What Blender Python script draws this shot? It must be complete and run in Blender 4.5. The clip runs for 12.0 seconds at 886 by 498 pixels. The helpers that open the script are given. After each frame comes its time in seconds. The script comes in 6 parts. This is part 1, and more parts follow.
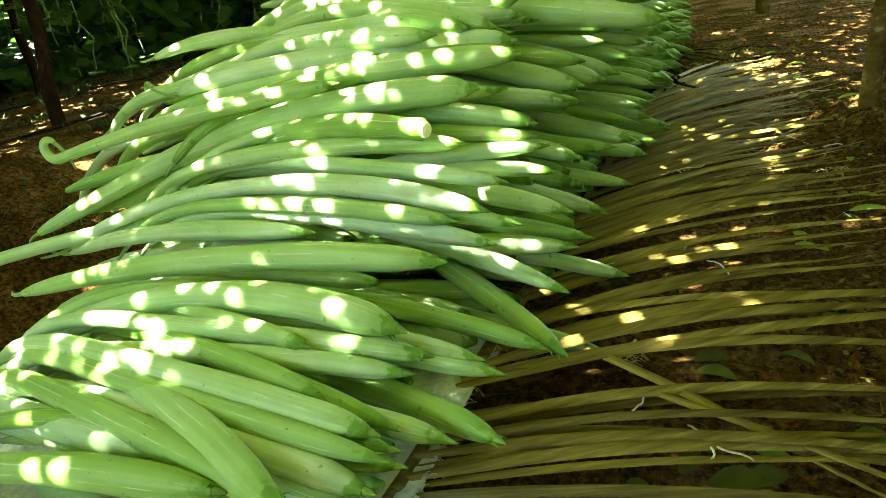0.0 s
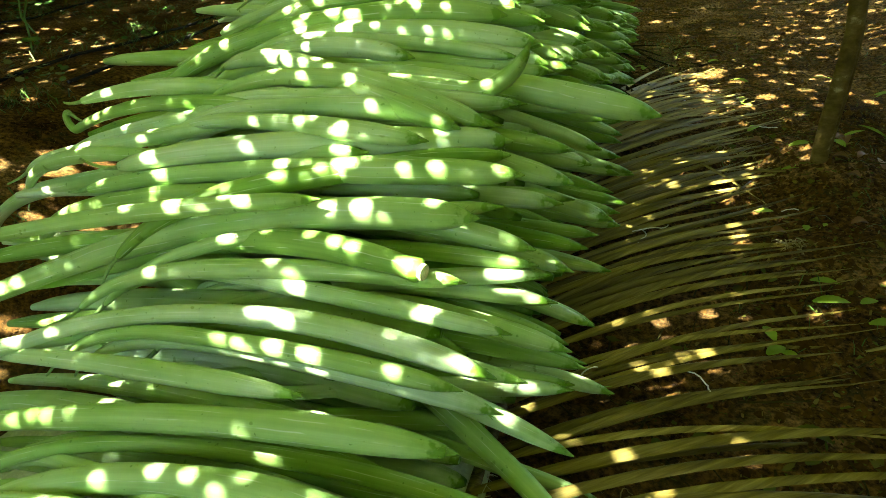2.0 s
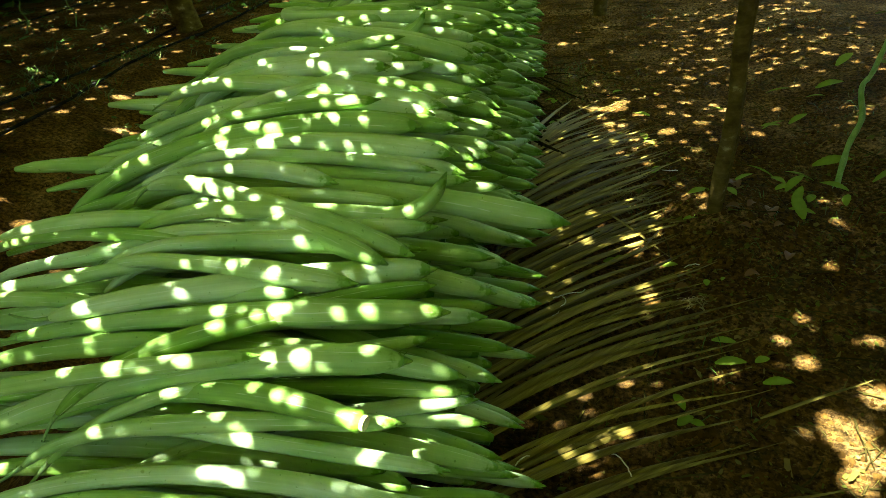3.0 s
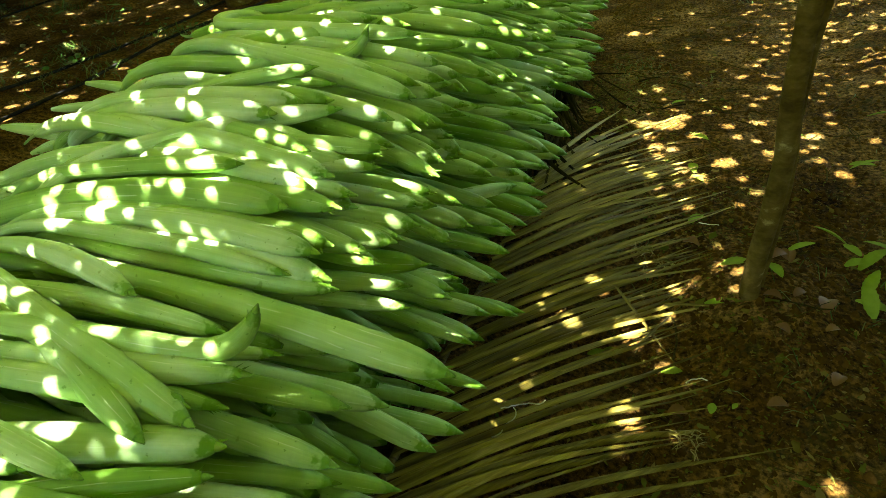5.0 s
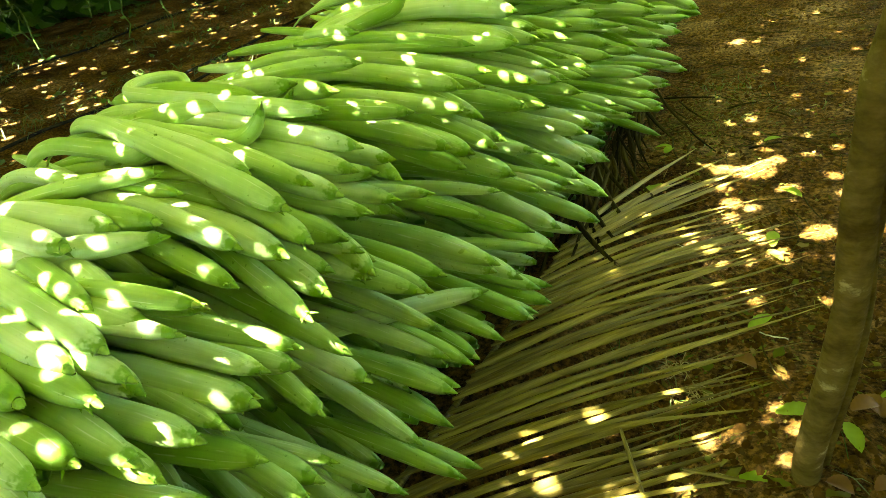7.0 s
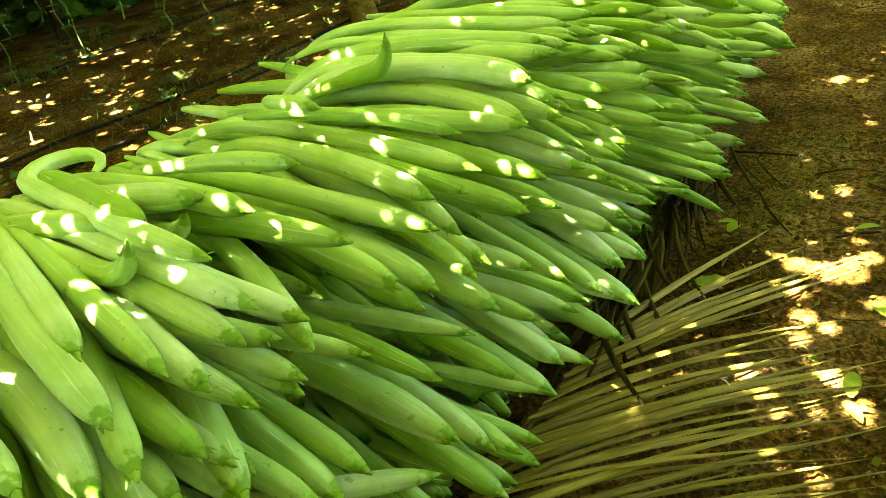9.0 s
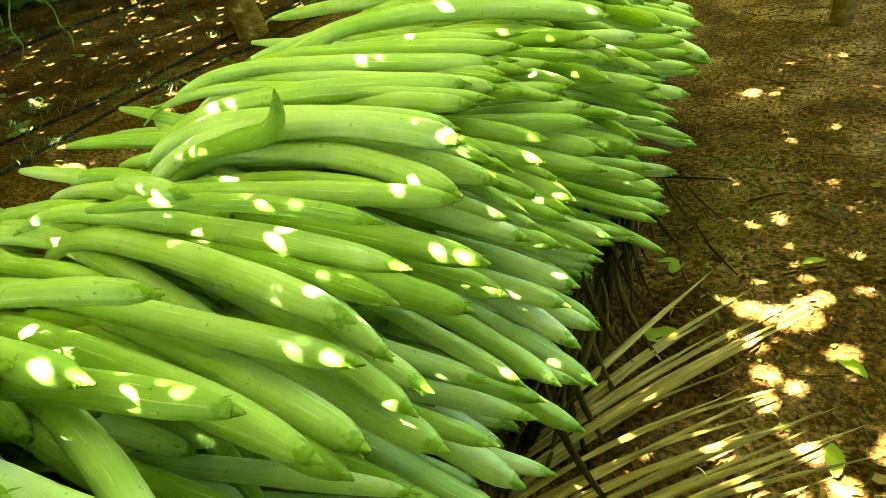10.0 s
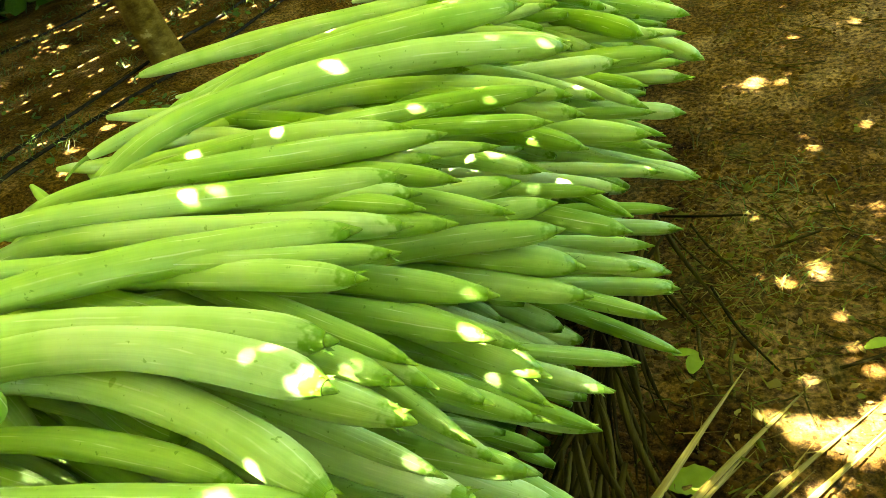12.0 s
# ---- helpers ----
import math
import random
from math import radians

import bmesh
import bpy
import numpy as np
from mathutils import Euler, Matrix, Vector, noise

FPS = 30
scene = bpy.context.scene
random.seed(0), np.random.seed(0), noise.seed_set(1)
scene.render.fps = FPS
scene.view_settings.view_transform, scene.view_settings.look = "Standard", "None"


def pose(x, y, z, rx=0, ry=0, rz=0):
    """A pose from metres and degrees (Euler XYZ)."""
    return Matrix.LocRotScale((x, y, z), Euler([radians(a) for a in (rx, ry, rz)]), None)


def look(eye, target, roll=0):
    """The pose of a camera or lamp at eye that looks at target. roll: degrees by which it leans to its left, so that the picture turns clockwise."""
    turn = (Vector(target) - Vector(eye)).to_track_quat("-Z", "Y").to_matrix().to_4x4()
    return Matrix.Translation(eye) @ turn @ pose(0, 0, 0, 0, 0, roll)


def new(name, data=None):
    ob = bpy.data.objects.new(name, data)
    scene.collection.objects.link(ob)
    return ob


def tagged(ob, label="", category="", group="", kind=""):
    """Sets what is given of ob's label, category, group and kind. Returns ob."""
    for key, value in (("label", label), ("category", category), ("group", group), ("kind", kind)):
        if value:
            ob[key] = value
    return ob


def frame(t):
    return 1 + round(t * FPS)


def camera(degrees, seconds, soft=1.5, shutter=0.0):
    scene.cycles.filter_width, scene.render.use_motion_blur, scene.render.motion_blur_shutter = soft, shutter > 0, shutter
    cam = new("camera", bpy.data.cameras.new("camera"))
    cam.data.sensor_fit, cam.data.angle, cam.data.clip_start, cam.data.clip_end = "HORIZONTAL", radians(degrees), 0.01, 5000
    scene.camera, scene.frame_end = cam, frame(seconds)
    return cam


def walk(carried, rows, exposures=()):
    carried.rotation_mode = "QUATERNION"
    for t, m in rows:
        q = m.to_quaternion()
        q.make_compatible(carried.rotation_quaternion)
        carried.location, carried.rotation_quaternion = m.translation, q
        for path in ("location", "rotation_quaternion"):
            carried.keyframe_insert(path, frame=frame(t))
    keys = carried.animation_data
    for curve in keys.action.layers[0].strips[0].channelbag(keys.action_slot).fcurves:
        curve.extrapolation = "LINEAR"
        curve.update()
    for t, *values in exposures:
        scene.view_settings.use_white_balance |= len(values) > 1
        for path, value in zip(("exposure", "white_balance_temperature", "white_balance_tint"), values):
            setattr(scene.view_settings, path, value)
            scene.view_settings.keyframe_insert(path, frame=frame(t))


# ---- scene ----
cam = camera(68.4, 12.0, soft=0.75)
PATH = [
    (0, (-0.003, 0.002, 0.701), (-0.809, 1.677, -0.037), -10.3),
    (0.5, (-0.027, 0.006, 0.697), (-0.814, 1.687, -0.047), -9.1),
    (1, (-0.064, 0.035, 0.716), (-0.846, 1.738, 0.017), -7.4),
    (1.5, (-0.146, 0.153, 0.788), (-0.814, 1.879, 0.031), -6.0),
    (2, (-0.179, 0.196, 1.003), (-0.734, 1.869, 0.058), -5.7),
    (2.5, (-0.206, 0.207, 1.212), (-0.664, 1.919, 0.284), -5.7),
    (3, (-0.166, 0.257, 1.288), (-0.509, 1.961, 0.298), -6.6),
    (3.5, (-0.004, 0.414, 1.301), (-0.601, 2.057, 0.328), -7.3),
    (3.7, (0.068, 0.478, 1.299), (-0.475, 2.144, 0.334), -5.7),
    (5.3, (0.188, 1.011, 1.275), (-0.494, 2.559, 0.209), -8.2),
    (5.5, (0.218, 1.089, 1.261), (-0.526, 2.607, 0.192), -8.7),
    (6, (0.344, 1.279, 1.254), (-0.573, 2.712, 0.203), -12.2),
    (6.5, (0.398, 1.385, 1.257), (-0.629, 2.767, 0.239), -14.2),
    (7, (0.388, 1.577, 1.25), (-0.585, 3.002, 0.238), -12.7),
    (7.2, (0.375, 1.661, 1.261), (-0.584, 3.118, 0.284), -12.1),
    (8.8, (0.365, 2.09, 1.303), (-0.81, 3.354, 0.291), -12.0),
    (9, (0.348, 2.133, 1.304), (-0.804, 3.412, 0.285), -12.3),
    (9.5, (0.233, 2.299, 1.306), (-0.808, 3.65, 0.261), -11.8),
    (10, (0.128, 2.415, 1.318), (-0.787, 3.836, 0.249), -11.2),
    (10.5, (0.065, 2.538, 1.315), (-0.897, 3.917, 0.232), -13.2),
    (11, (0.016, 2.756, 1.303), (-0.956, 4.133, 0.226), -16.2),
    (11.5, (0.005, 2.906, 1.31), (-0.956, 4.291, 0.234), -17.5),
    (12, (-0.022, 3.062, 1.3), (-0.908, 4.442, 0.155), -17.8),
]
EXPOSURES = [(0.0, 4.77, 6350, 13), (1.5, 4.46, 6350, 11), (2.5, 3.86, 6450, 4), (3.7, 3.5, 6500, -1), (5.5, 4.81, 7050, 4), (6.5, 5.2, 7400, 4), (9.0, 5.48, 7900, 2), (10.3, 5.56, 7700, 5), (12.0, 5.5, 7600, 6)]
walk(cam, [(t, look(eye, target, roll)) for t, eye, target, roll in PATH], EXPOSURES)

# ---- light ----
SUN_UP, SUN_TURN = 62.0, 220.0
world = bpy.data.worlds.new("sky")
scene.world = world
world.use_nodes = True
sky = world.node_tree.nodes.new("ShaderNodeTexSky")
sky.sky_type, sky.sun_disc = "NISHITA", False
sky.sun_elevation, sky.sun_rotation = radians(SUN_UP), radians(SUN_TURN)
back = world.node_tree.nodes["Background"]
back.inputs["Strength"].default_value = 0.075
world.node_tree.links.new(sky.outputs[0], back.inputs["Color"])
lamp = bpy.data.lights.new("sun", "SUN")
lamp.energy, lamp.angle, lamp.color = 5.0, radians(0.7), (1.0, 0.99, 0.97)
SUN_FROM = Vector((math.sin(radians(SUN_TURN)) * math.cos(radians(SUN_UP)), math.cos(radians(SUN_TURN)) * math.cos(radians(SUN_UP)), math.sin(radians(SUN_UP))))
sun = new("sun", lamp)
sun.matrix_world = look(SUN_FROM * 20, (0, 0, 0))

# ---- materials ----


def material(name, rough=0.7):
    mat = bpy.data.materials.new(name)
    mat.use_nodes = True
    nt = mat.node_tree
    shader = nt.nodes["Principled BSDF"]
    shader.inputs["Roughness"].default_value = rough
    shader.inputs["Specular IOR Level"].default_value = 0.03 if rough > 0.7 else 0.2
    return mat, nt, shader


def node(nt, kind, **values):
    n = nt.nodes.new(kind)
    for key, value in values.items():
        n.inputs[key.replace("_", " ")].default_value = value
    return n


def ramp(nt, source, stops):
    n = nt.nodes.new("ShaderNodeValToRGB")
    while len(n.color_ramp.elements) < len(stops):
        n.color_ramp.elements.new(0.5)
    for e, (at, colour) in zip(n.color_ramp.elements, stops):
        e.position, e.color = at, (*colour, 1)
    nt.links.new(source, n.inputs[0])
    return n.outputs[0]


def mix(nt, fac, a, b, blend="MIX"):
    n = nt.nodes.new("ShaderNodeMix")
    n.data_type, n.blend_type = "RGBA", blend
    for socket, value in ((n.inputs[0], fac), (n.inputs[6], a), (n.inputs[7], b)):
        if isinstance(value, bpy.types.NodeSocket):
            nt.links.new(value, socket)
        else:
            socket.default_value = value if isinstance(value, float) else (*value, 1)
    return n.outputs[2]


def bump(nt, shader, height, strength, distance):
    n = node(nt, "ShaderNodeBump", Strength=strength, Distance=distance)
    nt.links.new(height, n.inputs["Height"])
    nt.links.new(n.outputs[0], shader.inputs["Normal"])


def coords(nt, output="Object", scale=(1, 1, 1)):
    tex = nt.nodes.new("ShaderNodeTexCoord")
    place = node(nt, "ShaderNodeMapping", Scale=scale)
    nt.links.new(tex.outputs[output], place.inputs["Vector"])
    return place.outputs[0]


def noise_tex(nt, vector, scale, detail=4.0, rough=0.55):
    n = node(nt, "ShaderNodeTexNoise", Scale=scale, Detail=detail, Roughness=rough)
    nt.links.new(vector, n.inputs["Vector"])
    return n.outputs["Fac"]


def maths(nt, operation, a, b=0.0, c=0.0):
    n = nt.nodes.new("ShaderNodeMath")
    n.operation = operation
    for socket, value in zip(n.inputs, (a, b, c)):
        if isinstance(value, bpy.types.NodeSocket):
            nt.links.new(value, socket)
        else:
            socket.default_value = value
    return n.outputs[0]


def gourd_skin(per_object):
    """Waxy pale-green skin with broken white lines along it, specks and a ragged dark-green blossom end."""
    mat, nt, sh = material("gourd_skin", 0.42)
    sh.inputs["Specular IOR Level"].default_value = 0.36
    if per_object:
        pick = nt.nodes.new("ShaderNodeObjectInfo").outputs["Random"]
    else:
        pick = nt.nodes.new("ShaderNodeNewGeometry").outputs["Random Per Island"]
    base = ramp(nt, pick, [(0.0, (0.22, 0.39, 0.045)), (0.2, (0.345, 0.525, 0.135)), (0.45, (0.43, 0.595, 0.225)), (0.7, (0.50, 0.635, 0.33)), (0.88, (0.345, 0.525, 0.125)), (1.0, (0.21, 0.38, 0.04))])
    tex = nt.nodes.new("ShaderNodeTexCoord").outputs["UV"]
    split = nt.nodes.new("ShaderNodeSeparateXYZ")
    nt.links.new(tex, split.inputs[0])
    around, along = split.outputs[0], split.outputs[1]
    shifted = nt.nodes.new("ShaderNodeVectorMath")
    nt.links.new(tex, shifted.inputs[0])
    nt.links.new(pick, shifted.inputs[1])
    stretch = node(nt, "ShaderNodeMapping", Scale=(18, 1.6, 1))
    nt.links.new(shifted.outputs[0], stretch.inputs["Vector"])
    streak = noise_tex(nt, stretch.outputs[0], 1.0, 3.0, 0.6)
    # yellower and greener clouds under the wax
    where = coords(nt)
    cloud = ramp(nt, noise_tex(nt, where, 7.0, 3.0), [(0.34, (0.74, 0.85, 0.58)), (0.5, (1.0, 1.0, 1.0)), (0.66, (1.12, 1.06, 1.3))])
    col = mix(nt, 0.85, base, cloud, "MULTIPLY")
    fibres = ramp(nt, streak, [(0.35, (0.85, 0.90, 0.80)), (0.65, (1.08, 1.06, 1.10))])
    col = mix(nt, 1.0, col, fibres, "MULTIPLY")
    # thin white lines, broken into dashes
    sway = node(nt, "ShaderNodeMapping", Scale=(3, 5, 1))
    nt.links.new(shifted.outputs[0], sway.inputs["Vector"])
    bent = maths(nt, "MULTIPLY_ADD", noise_tex(nt, sway.outputs[0], 1.0, 2.0), 1.1, maths(nt, "MULTIPLY_ADD", around, 9.0, maths(nt, "MULTIPLY", pick, 7.0)))
    off = maths(nt, "ABSOLUTE", maths(nt, "SUBTRACT", maths(nt, "FRACT", bent), 0.5))
    thin = ramp(nt, off, [(0.0, (1, 1, 1)), (0.035, (0.8, 0.8, 0.8)), (0.075, (0, 0, 0))])
    dash = node(nt, "ShaderNodeMapping", Scale=(8, 13, 1))
    nt.links.new(shifted.outputs[0], dash.inputs["Vector"])
    broken = ramp(nt, noise_tex(nt, dash.outputs[0], 1.0, 2.0), [(0.50, (0, 0, 0)), (0.60, (0.6, 0.6, 0.6))])
    col = mix(nt, maths(nt, "MULTIPLY", thin, broken), col, (0.70, 0.76, 0.52))
    specks = ramp(nt, noise_tex(nt, where, 85.0, 2.0), [(0.69, (1, 1, 1)), (0.74, (0.42, 0.55, 0.22))])
    col = mix(nt, 0.75, col, specks, "MULTIPLY")
    scuffs = ramp(nt, noise_tex(nt, where, 26.0, 2.0, 0.7), [(0.71, (1, 1, 1)), (0.75, (0.55, 0.60, 0.30))])
    col = mix(nt, 0.8, col, scuffs, "MULTIPLY")
    # ragged green fingers from the blossom end
    ragged = maths(nt, "MULTIPLY_ADD", noise_tex(nt, where, 60.0, 2.0), 0.07, maths(nt, "SUBTRACT", along, 0.035))
    end = ramp(nt, ragged, [(0.014, (1, 1, 1)), (0.022, (0.4, 0.4, 0.4)), (0.065, (0, 0, 0))])
    col = mix(nt, end, col, (0.13, 0.28, 0.016))
    nt.links.new(col, sh.inputs["Base Color"])
    rough = ramp(nt, noise_tex(nt, where, 30.0, 3.0), [(0.3, (0.42, 0.42, 0.42)), (0.7, (0.62, 0.62, 0.62))])
    nt.links.new(rough, sh.inputs["Roughness"])
    bump(nt, sh, maths(nt, "MULTIPLY_ADD", streak, 0.8, noise_tex(nt, where, 22.0, 3.0)), 0.32, 0.004)
    return mat


def plain(name, stops, scale=12.0, rough=0.8, relief=0.3, depth=0.004, stretch=(1, 1, 1), spread=0.25, output="Object", by_object=False):
    """A surface of noise-mixed colours with grain, varied from piece to piece."""
    mat, nt, sh = material(name, rough)
    where = coords(nt, output, stretch)
    n1 = noise_tex(nt, where, scale, 6.0, 0.65)
    col = ramp(nt, n1, stops)
    fine = ramp(nt, noise_tex(nt, where, scale * 7, 3.0), [(0.3, (0.75, 0.75, 0.75)), (0.7, (1.15, 1.15, 1.15))])
    col = mix(nt, 0.7, col, fine, "MULTIPLY")
    pick = nt.nodes.new("ShaderNodeObjectInfo").outputs["Random"] if by_object else nt.nodes.new("ShaderNodeNewGeometry").outputs["Random Per Island"]
    lo, hi = 1 - spread, 1 + spread
    col = mix(nt, 1.0, col, ramp(nt, pick, [(0.0, (lo, lo, lo)), (1.0, (hi, hi, hi * 0.95))]), "MULTIPLY")
    nt.links.new(col, sh.inputs["Base Color"])
    bump(nt, sh, noise_tex(nt, where, scale * 4, 5.0), relief, depth)
    return mat


def leafy(name, stops, passing=0.35, lit_colour=None, rough=0.5):
    mat, nt, sh = material(name, rough)
    pick = nt.nodes.new("ShaderNodeNewGeometry").outputs["Random Per Island"]
    col = ramp(nt, pick, stops)
    col = mix(nt, 0.5, col, ramp(nt, noise_tex(nt, coords(nt), 40.0), [(0.3, (0.7, 0.7, 0.7)), (0.7, (1.2, 1.2, 1.2))]), "MULTIPLY")
    nt.links.new(col, sh.inputs["Base Color"])
    lit = nt.nodes.new("ShaderNodeBsdfTranslucent")
    if lit_colour:
        lit.inputs["Color"].default_value = (*lit_colour, 1)
    else:
        nt.links.new(col, lit.inputs["Color"])
    both = node(nt, "ShaderNodeMixShader", Fac=passing)
    nt.links.new(sh.outputs[0], both.inputs[1])
    nt.links.new(lit.outputs[0], both.inputs[2])
    nt.links.new(both.outputs[0], nt.nodes["Material Output"].inputs["Surface"])
    return mat


def red_soil():
    """Crumbly reddish earth: damp patches, crumbs and pale dry grains."""
    mat, nt, sh = material("red_soil", 0.95)
    where = coords(nt)
    col = ramp(nt, noise_tex(nt, where, 2.2, 6.0, 0.65), [(0.32, (0.022, 0.010, 0.0022)), (0.5, (0.102, 0.055, 0.0120)), (0.68, (0.24, 0.146, 0.050))])
    crumbs = noise_tex(nt, where, 55.0, 6.0, 0.7)
    col = mix(nt, 0.85, col, ramp(nt, crumbs, [(0.38, (0.10, 0.09, 0.08)), (0.5, (0.85, 0.85, 0.85)), (0.62, (2.2, 2.05, 1.8))]), "MULTIPLY")
    straw = ramp(nt, noise_tex(nt, where, 140.0, 2.0), [(0.66, (0, 0, 0)), (0.72, (0.8, 0.8, 0.8))])
    col = mix(nt, straw, col, (0.22, 0.15, 0.065))
    moss = ramp(nt, noise_tex(nt, where, 6.0, 4.0), [(0.55, (0, 0, 0)), (0.75, (0.6, 0.6, 0.6))])
    col = mix(nt, moss, col, (0.055, 0.06, 0.018))
    nt.links.new(col, sh.inputs["Base Color"])
    bump(nt, sh, crumbs, 1.0, 0.02)
    return mat


SKIN = gourd_skin(True)
SKIN_HEAP = gourd_skin(False)
CUT = plain("cut_flesh", [(0.3, (0.66, 0.66, 0.28)), (0.7, (0.78, 0.78, 0.42))], 40.0, 0.6)
STEM = plain("stem_green", [(0.3, (0.20, 0.36, 0.08)), (0.7, (0.36, 0.52, 0.18))], 30.0, 0.6)
# dark leaflet brown, deepened so the colour carries the shade below the heap
FROND_DARK = plain("old_frond_darkened", [(0.3, (0.012, 0.0095, 0.0022)), (0.7, (0.065, 0.052, 0.012))], 3.0, 0.85, 0.4, 0.002, (1.2, 40, 8), 0.6, by_object=True)
VINE = plain("creeper_stem", [(0.3, (0.05, 0.11, 0.018)), (0.7, (0.13, 0.22, 0.05))], 30.0, 0.6)
CAP = plain("blossom_green", [(0.3, (0.11, 0.24, 0.025)), (0.6, (0.22, 0.38, 0.05)), (0.8, (0.33, 0.36, 0.11))], 30.0, 0.6)
SOIL = red_soil()
CLOD = plain("soil_clod", [(0.3, (0.035, 0.017, 0.003)), (0.7, (0.11, 0.058, 0.012))], 20.0, 0.95, 0.6, 0.006)
FROND = plain("dried_frond", [(0.3, (0.070, 0.050, 0.008)), (0.5, (0.172, 0.131, 0.022)), (0.72, (0.33, 0.265, 0.060))], 3.0, 0.55, 0.5, 0.002, (1.2, 45, 8), 0.42, by_object=True)
BARK = plain("weathered_bark", [(0.3, (0.036, 0.023, 0.006)), (0.48, (0.082, 0.058, 0.014)), (0.62, (0.125, 0.092, 0.025)), (0.68, (0.26, 0.21, 0.09))], 8.0, 0.9, 0.8, 0.008, (1.2, 1.2, 2.2))
LEAF = leafy("green_leaf", [(0.0, (0.05, 0.13, 0.015)), (0.5, (0.09, 0.20, 0.03)), (1.0, (0.15, 0.26, 0.05))])
LITTER = leafy("leaf_litter", [(0.0, (0.13, 0.085, 0.018)), (0.3, (0.085, 0.115, 0.014)), (0.55, (0.24, 0.165, 0.045)), (0.7, (0.11, 0.125, 0.018)), (0.85, (0.06, 0.036, 0.009)), (1.0, (0.05, 0.032, 0.009))], 0.15, rough=0.85)
CANOPY_LEAF = leafy("canopy_leaf", [(0.0, (0.08, 0.16, 0.03)), (1.0, (0.15, 0.26, 0.06))], 0.65, (0.152, 0.175, 0.022))
FRESH = leafy("fresh_leaf", [(0.0, (0.20, 0.30, 0.03)), (1.0, (0.31, 0.40, 0.05))], 0.3, rough=0.75)
FIBRE = plain("pale_fibre", [(0.3, (0.55, 0.5, 0.4)), (0.7, (0.75, 0.72, 0.62))], 30.0, 0.8)
SACK = plain("woven_sack", [(0.3, (0.36, 0.40, 0.28)), (0.5, (0.52, 0.55, 0.42)), (0.7, (0.66, 0.68, 0.56))], 14.0, 0.75, 0.9, 0.006)
PIPE = plain("black_pipe", [(0.3, (0.010, 0.010, 0.010)), (0.7, (0.028, 0.026, 0.024))], 20.0, 0.75)
GRASS = leafy("grass_blade", [(0.0, (0.04, 0.10, 0.012)), (0.6, (0.08, 0.15, 0.025)), (1.0, (0.20, 0.18, 0.06))], 0.25)
STRAW = plain("dry_straw", [(0.3, (0.26, 0.20, 0.07)), (0.7, (0.42, 0.34, 0.14))], 30.0, 0.8)
WILTED = leafy("wilted_leaf", [(0.0, (0.075, 0.095, 0.016)), (1.0, (0.13, 0.14, 0.035))], 0.2, rough=0.85)
DRY_LEAF = leafy("dry_leaf", [(0.0, (0.16, 0.075, 0.02)), (1.0, (0.26, 0.14, 0.05))], 0.2)
DARK_BARK = plain("dark_bark", [(0.3, (0.010, 0.006, 0.003)), (0.6, (0.026, 0.015, 0.007)), (0.75, (0.06, 0.042, 0.02))], 8.0, 0.9, 0.8, 0.008, (2, 2, 1))


# ---- building blocks ----


def finish(name, bm, mat, parent=None, label="", smooth=True):
    me = bpy.data.meshes.new(name)
    for f in bm.faces:
        f.smooth = smooth
    bm.to_mesh(me)
    bm.free()
    me.materials.append(mat)
    ob = new(name, me)
    ob.parent = parent
    if label:
        ob["label"] = label
    return ob


def part(name, bm, mat, parent, label=""):
    return finish(name, bm, mat, parent, label)


def tube(bm, points, radii, sides=8, capped=True, uv=None, along=None):
    """A round skin along points."""
    rings, up = [], Vector((0, 0, 1))
    n = len(points)
    side0 = None
    for i, p in enumerate(points):
        d = (points[min(i + 1, n - 1)] - points[max(i - 1, 0)]).normalized()
        if side0 is None:
            side0 = d.cross(up if abs(d.z) < 0.95 else Vector((1, 0, 0))).normalized()
        side0 = (side0 - d * side0.dot(d)).normalized()
        top = side0.cross(d)
        rings.append([bm.verts.new(p + (side0 * math.cos(a) + top * math.sin(a)) * radii[i]) for a in (2 * math.pi * k / sides for k in range(sides))])
    for i in range(n - 1):
        for k in range(sides):
            j = (k + 1) % sides
            f = bm.faces.new((rings[i][k], rings[i][j], rings[i + 1][j], rings[i + 1][k]))
            if uv is not None:
                for loop, (u, v) in zip(f.loops, ((k, i), (k + 1, i), (k + 1, i + 1), (k, i + 1))):
                    loop[uv].uv = (u / sides, along[v] if along else v / (n - 1))
    if capped:
        bm.faces.new(rings[0])
        bm.faces.new(rings[-1][::-1])
    return rings


# ---- ground ----


def smooth_step(a, b, v):
    s = min(max((v - a) / (b - a), 0.0), 1.0)
    return s * s * (3 - 2 * s)


def ground_height(x, y):
    h = 0.02 * noise.noise(Vector((x * 1.3, y * 1.3, 0))) + 0.014 * noise.noise(Vector((x * 5, y * 5, 3)))
    h += 0.008 * noise.noise(Vector((x * 17, y * 17, 7)))
    # irrigation furrow beside the heap, and the higher beds beyond it
    h -= 0.24 * math.exp(-(((x + 1.95) / 0.3) ** 2))
    h += 0.31 * smooth_step(-2.2, -3.2, x) - 0.10 * math.exp(-(((x + 4.9) / 0.3) ** 2))
    h += 0.10 * math.exp(-(((x - 0.48) / 0.19) ** 2) - ((y - 2.6) / 0.32) ** 2)
    h += 0.10 * smooth_step(0.9, 1.6, x) * smooth_step(3.4, 2.4, x)
    return h


